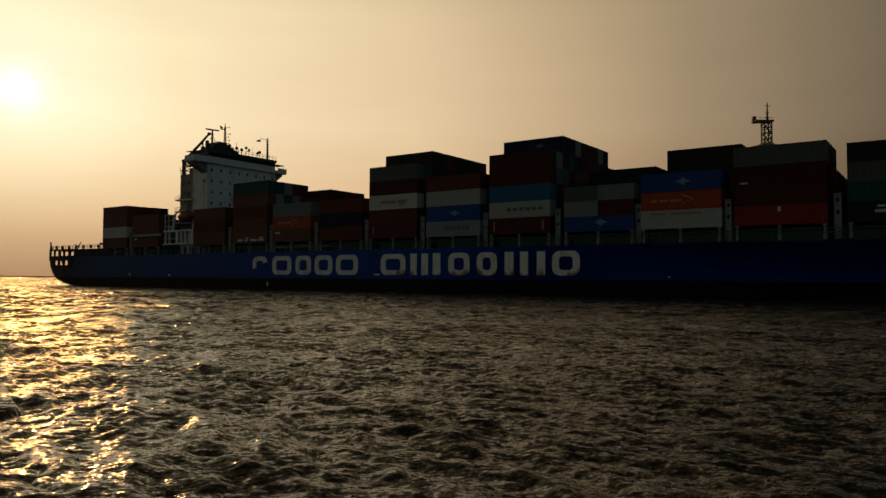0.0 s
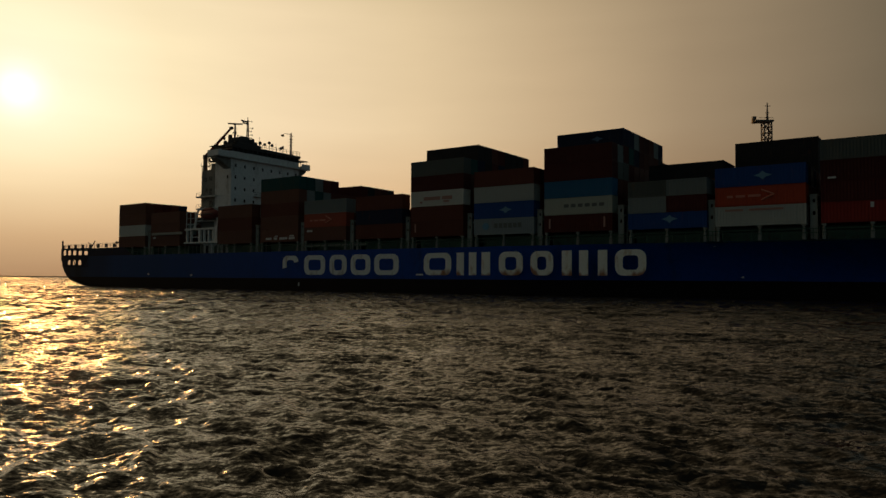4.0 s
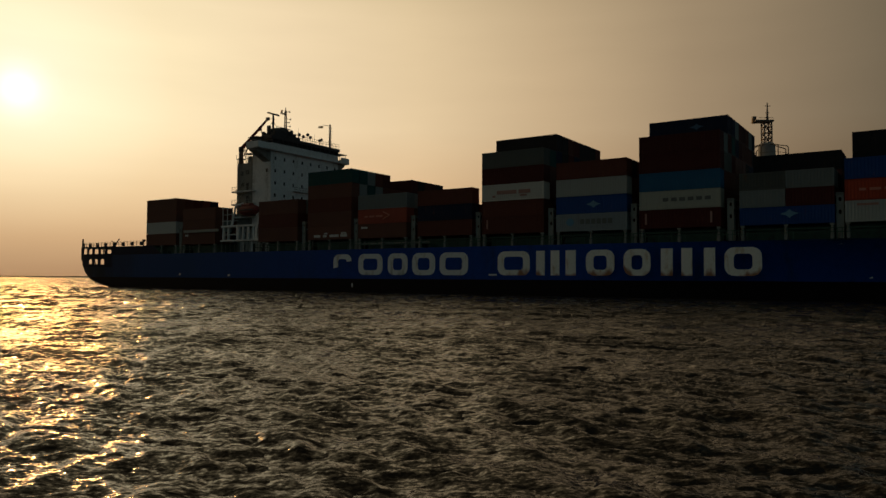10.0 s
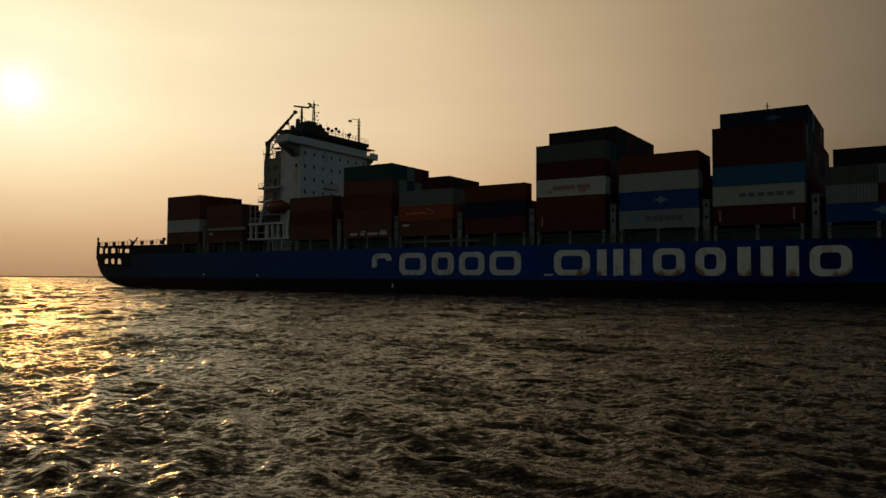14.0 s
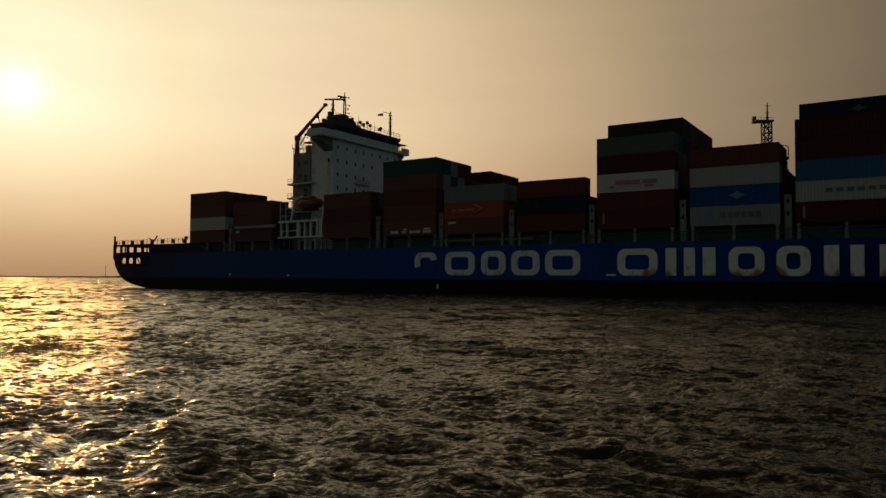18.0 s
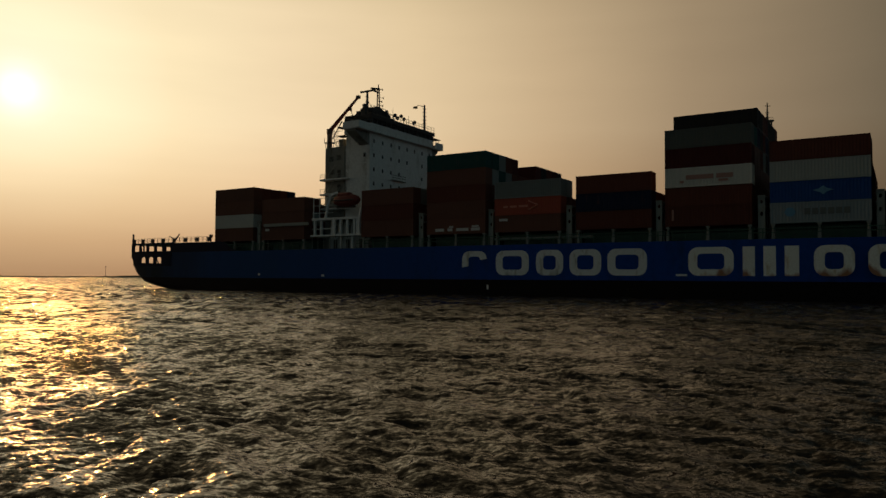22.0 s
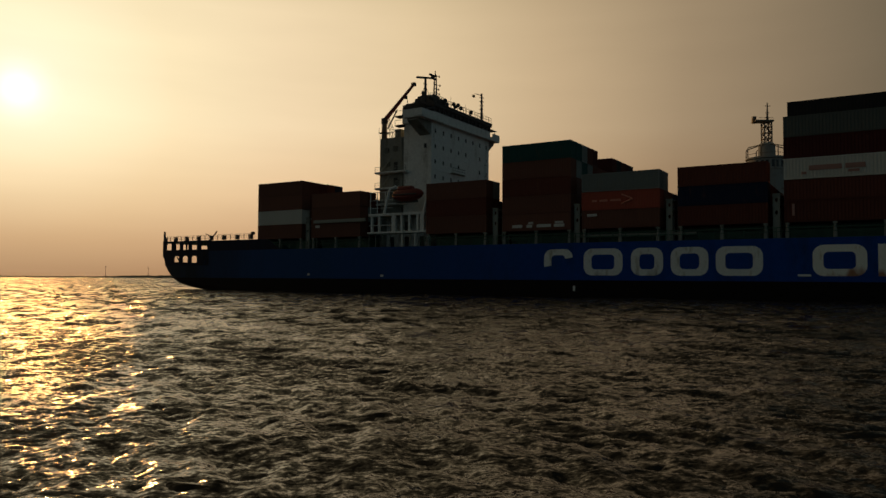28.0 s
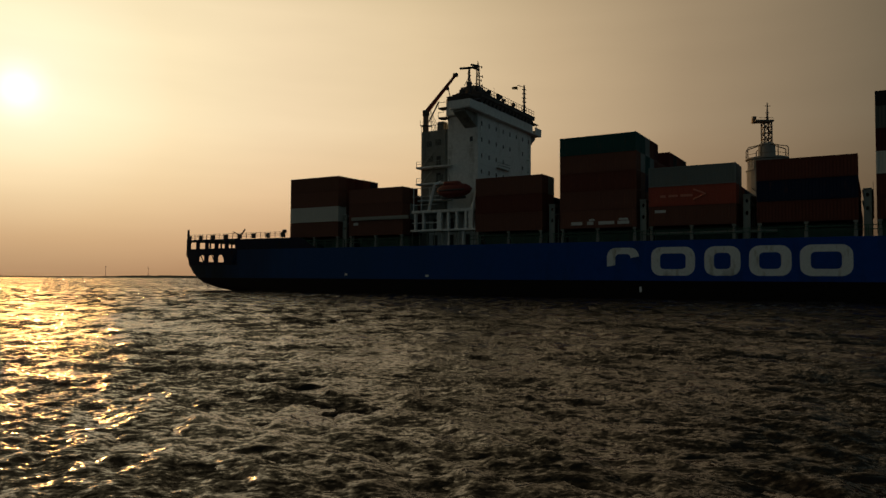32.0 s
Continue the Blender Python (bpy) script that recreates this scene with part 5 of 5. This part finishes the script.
def device(root, cx, cz, w, h, mat):
    """A worn emblem: a small core with four short rays."""
    bm = bmesh.new()
    pts = [(cx - w, cz), (cx - w * 0.35, cz - h * 0.4), (cx, cz - h), (cx + w * 0.35, cz - h * 0.4), (cx + w, cz), (cx + w * 0.35, cz + h * 0.4), (cx, cz + h), (cx - w * 0.35, cz + h * 0.4)]
    add_loft(bm, [[(x, -1.245, z) for x, z in pts], [(x, -1.195, z) for x, z in pts]])
    bmesh.ops.recalc_face_normals(bm, faces=bm.faces)
    part("emblem", bm, mat, root)


def chevron(root, cx, cz, mat):
    bm = bmesh.new()
    for s in (1, -1):
        add_rod(bm, (cx - 0.9, -1.23, cz + 0.75 * s), (cx + 0.8, -1.23, cz), 0.14, sides=4)
    part("emblem", bm, mat, root)


ENDS = {(8, 1, 3): "slate", (8, 1, 4): "grey", (8, 2, 3): "slate", (8, 3, 4): "green", (8, 2, 4): "dark_red", (8, 4, 3): "grey", (8, 4, 4): "navy", (8, 5, 3): "sky_blue",
        (3, 1, 3): "grey", (3, 1, 4): "green", (3, 2, 3): "green", (3, 2, 4): "grey", (3, 3, 4): "brown", (3, 3, 3): "grey", (3, 4, 4): "dark_red", (3, 8, 4): "dark_red",
        (6, 2, 5): "black", (6, 1, 4): "green", (6, 3, 4): "black", (0, 1, 3): "brown", (0, 1, 2): "grey", (0, 2, 3): "dark_red", (0, 1, 1): "brown", (0, 2, 1): "grey", (1, 2, 1): "brown", (1, 1, 1): "grey", (1, 1, 2): "brown"}


def stack_bays():
    rng = random.Random(21)
    inner = ["brown", "dark_red", "navy", "brown", "black", "dark_red", "brown", "grey", "black", "navy"]
    made = {}
    rest = bmesh.new()
    for i, bay in enumerate(BAYS):
        x0 = X(bay["a"])
        tall = bay["tall"]
        ahead = BAYS[i + 1]["tall"] if i + 1 < len(BAYS) and BAYS[i + 1]["a"] - bay["a"] < 18 else [0] * ROWS
        for r in range(ROWS):
            n = int(round(tall[r]))
            if n == 0:
                continue
            h = TIER * tall[r] / n
            y = Y(110.8) + PITCH * r
            for t in range(n):
                near = r == 0 or tall[r - 1] <= t + 0.02
                front = ahead[r] <= t + 0.4
                hidden = not (near or front or t == n - 1) or (r > 9 and not front)
                first = next(q for q in range(ROWS) if tall[q] > 0)
                if r == first and t < len(bay["near"]):
                    c = bay["near"][t]
                elif near and t < len(bay["near"]) and r <= first + 1:
                    c = bay["near"][t]
                else:
                    c = bay.get("back") if (bay.get("back") and near and (t >= len(bay["near"]) or i == 1)) else rng.choice(inner)
                c = ENDS.get((i, r, t), c)
                z = BASE + h * t
                if hidden:
                    add_box(rest, x0 + 0.02, x0 + 12.17, y + 0.02, y + 2.42, z + 0.02, z + h - 0.02)
                    for q in range(12):
                        xq = x0 + 0.6 + q
                        add_box(rest, xq, xq + 0.5, y - 0.01, y + 2.45, z + 0.18, z + h - 0.18)
                    continue
                if bay.get("split") and r < 2 and t in (1, 2):
                    cc = ("grey", "dark_red") if t == 1 else ("slate", "grey")
                    for q in (0, 1):
                        made[(i, r, t, q)] = container(x0 + q * 6.13, y, z, cc[q], 6.058, h)
                else:
                    made[(i, r, t)] = container(x0, y, z, c, height=h)
    inner_stack = part("container_stack", rest, box_paint("brown"))
    tagged(inner_stack, "red-brown containers packed inside and behind the outer stacks", "container", kind="stuff")
    ON_SHIP.append((inner_stack, (0, 0, 0)))
    return made


CELLS = stack_bays()


def markings():
    c = CELLS
    # long pale words and devices on the near flanks, as plain bars and shapes
    g = c[(3, 0, 0)]
    word(g, ((-4.2, -2.4), (-1.6, -0.6), (0.2, 2.7), (3.2, 5.0)), 0.5, 1.0, M_PRINT)
    word(g, ((-1.3, -0.4), (3.4, 4.8)), 1.1, 1.4, M_PRINT)
    for key in ((4, 0, 1), (10, 0, 1)):
        chevron(c[key], 1.2, 1.5, material("print_rose", (0.62, 0.22, 0.14), 0.6, amount=0.3, scale=2))
        word(c[key], ((-4.4, -3.6), (-3.2, -1.9), (-1.5, 0.2)), 1.25, 1.6, material("print_rose", (0.62, 0.22, 0.14), 0.6, amount=0.3, scale=2))
    word(c[(4, 0, 0)], ((-5.2, -3.6),), 1.9, 2.3, M_PRINT)
    word(c[(6, 0, 2)], ((-3.0, 0.9), (1.3, 3.6)), 1.1, 1.75, M_PRINT_RED)
    word(c[(6, 0, 2)], ((-3.9, -3.3), (1.6, 2.9)), 0.6, 0.95, M_PRINT_RED)
    word(c[(6, 0, 0)], ((-5.1, -4.8),), 0.9, 2.5, M_PRINT_RED)
    m = c[(7, 0, 0)]
    lozenge(m, -3.6, 1.5, 0.75, 0.6, M_PRINT_BLUE)
    word(m, [(-1.8 + 0.95 * k, -1.8 + 0.95 * k + 0.72) for k in range(6)], 1.1, 1.95, M_PRINT_DARK)
    for key in ((7, 0, 1), (9, 0, 0), (10, 0, 2)):
        device(c[key], 0.5, 1.45, 1.25, 0.62, M_PRINT_BLUE)
    word(c[(8, 0, 1)], [(-2.4 + 1.25 * k, -2.4 + 1.25 * k + 0.85) for k in range(6)], 1.2, 1.75, M_PRINT_DARK)
    word(c[(8, 0, 0)], ((-5.2, -4.9), (4.6, 4.9)), 0.6, 2.3, M_PRINT_RED)
    word(c[(10, 0, 0)], ((-4.7, -2.2), (-1.4, 3.2)), 2.15, 2.45, M_PRINT_RED)
    word(c[(11, 0, 2)], ((-5.2, -4.2),), 0.3, 0.55, M_PRINT)
    word(c[(11, 0, 0)], ((-0.2, 0.2),), 1.9, 2.6, M_PRINT)
    word(c[(12, 0, 0)], ((-2.9, -1.5),), 1.2, 1.6, M_PRINT)
    word(c[(12, 0, 0)], ((-2.6, -1.6),), 1.9, 2.2, M_PRINT)
    word(c[(1, 0, 0)], ((-5.0, -3.9),), 1.9, 2.4, M_PRINT)
    device(c[(8, 2, 5)], 1.4, 1.5, 1.1, 0.5, material("print_navy", (0.05, 0.12, 0.2), 0.6, amount=0.3, scale=2))
    word(c[(12, 0, 1)], ((0.0, 3.2),), 1.0, 1.9, M_PRINT_DARK)


markings()

# ---- everything that moves ----


def ship_pose(t):
    """The ship steams ahead at about three metres a second and turns slowly."""
    yaw = radians(35.414 - 0.13565 * t)
    run = 3.1217 * t - 0.00245 * t * t
    mid = radians(35.414 - 0.13565 * t / 2)
    ax, ay = math.cos(yaw), -math.sin(yaw)
    x = -120 * ax + YC * math.sin(yaw) + run * math.cos(mid)
    y = -120 * ay + YC * math.cos(yaw) - run * math.sin(mid)
    return Matrix.Translation((x, y, 0)) @ Matrix.Rotation(-yaw, 4, "Z")


def motions():
    times = [0, 4, 8, 12, 16, 20, 24, 28, 32]
    poses = [(t, ship_pose(t)) for t in times]
    walk(ship, poses)
    walk(wake, poses)
    for ob, at in ON_SHIP:
        off = Matrix.Translation(at)
        walk(ob, [(t, m @ off) for t, m in poses])
    # the radar scanners turn 24 times a minute
    beat = [0.5 * k for k in range(65)]
    for k, (ob, at) in enumerate(SCANNERS):
        walk(ob, [(t, pose(*at, rz=121.5 - 142.6 * (t - 28.72) + 50 * k)) for t in beat])
    # the flag flutters on its halyard
    for k, ob in enumerate(FLAG):
        rows = []
        for t in beat:
            a = radians(-100) + 0.45 * math.sin(2.3 * t) + 0.3 * math.sin(5.1 * t + 1)
            b = a + 0.5 * math.sin(2.3 * t - 1.1)
            x, y = X(-158.9), Y(134.6)
            if k:
                x, y = x + 0.72 * math.cos(a), y + 0.72 * math.sin(a)
            rows.append((t, pose(x, y, Z(38.3) - 0.12 * k, rz=math.degrees(b if k else a))))
        walk(ob, rows)
    # the waves run past, each sheet its own way
    walk(water_main, [(0, pose(13, 6, 0)), (32, pose(-13, -6, 0))])
    walk(water_cross, [(0, pose(7, 12, 0)), (32, pose(-7, -12, 0))])


motions()
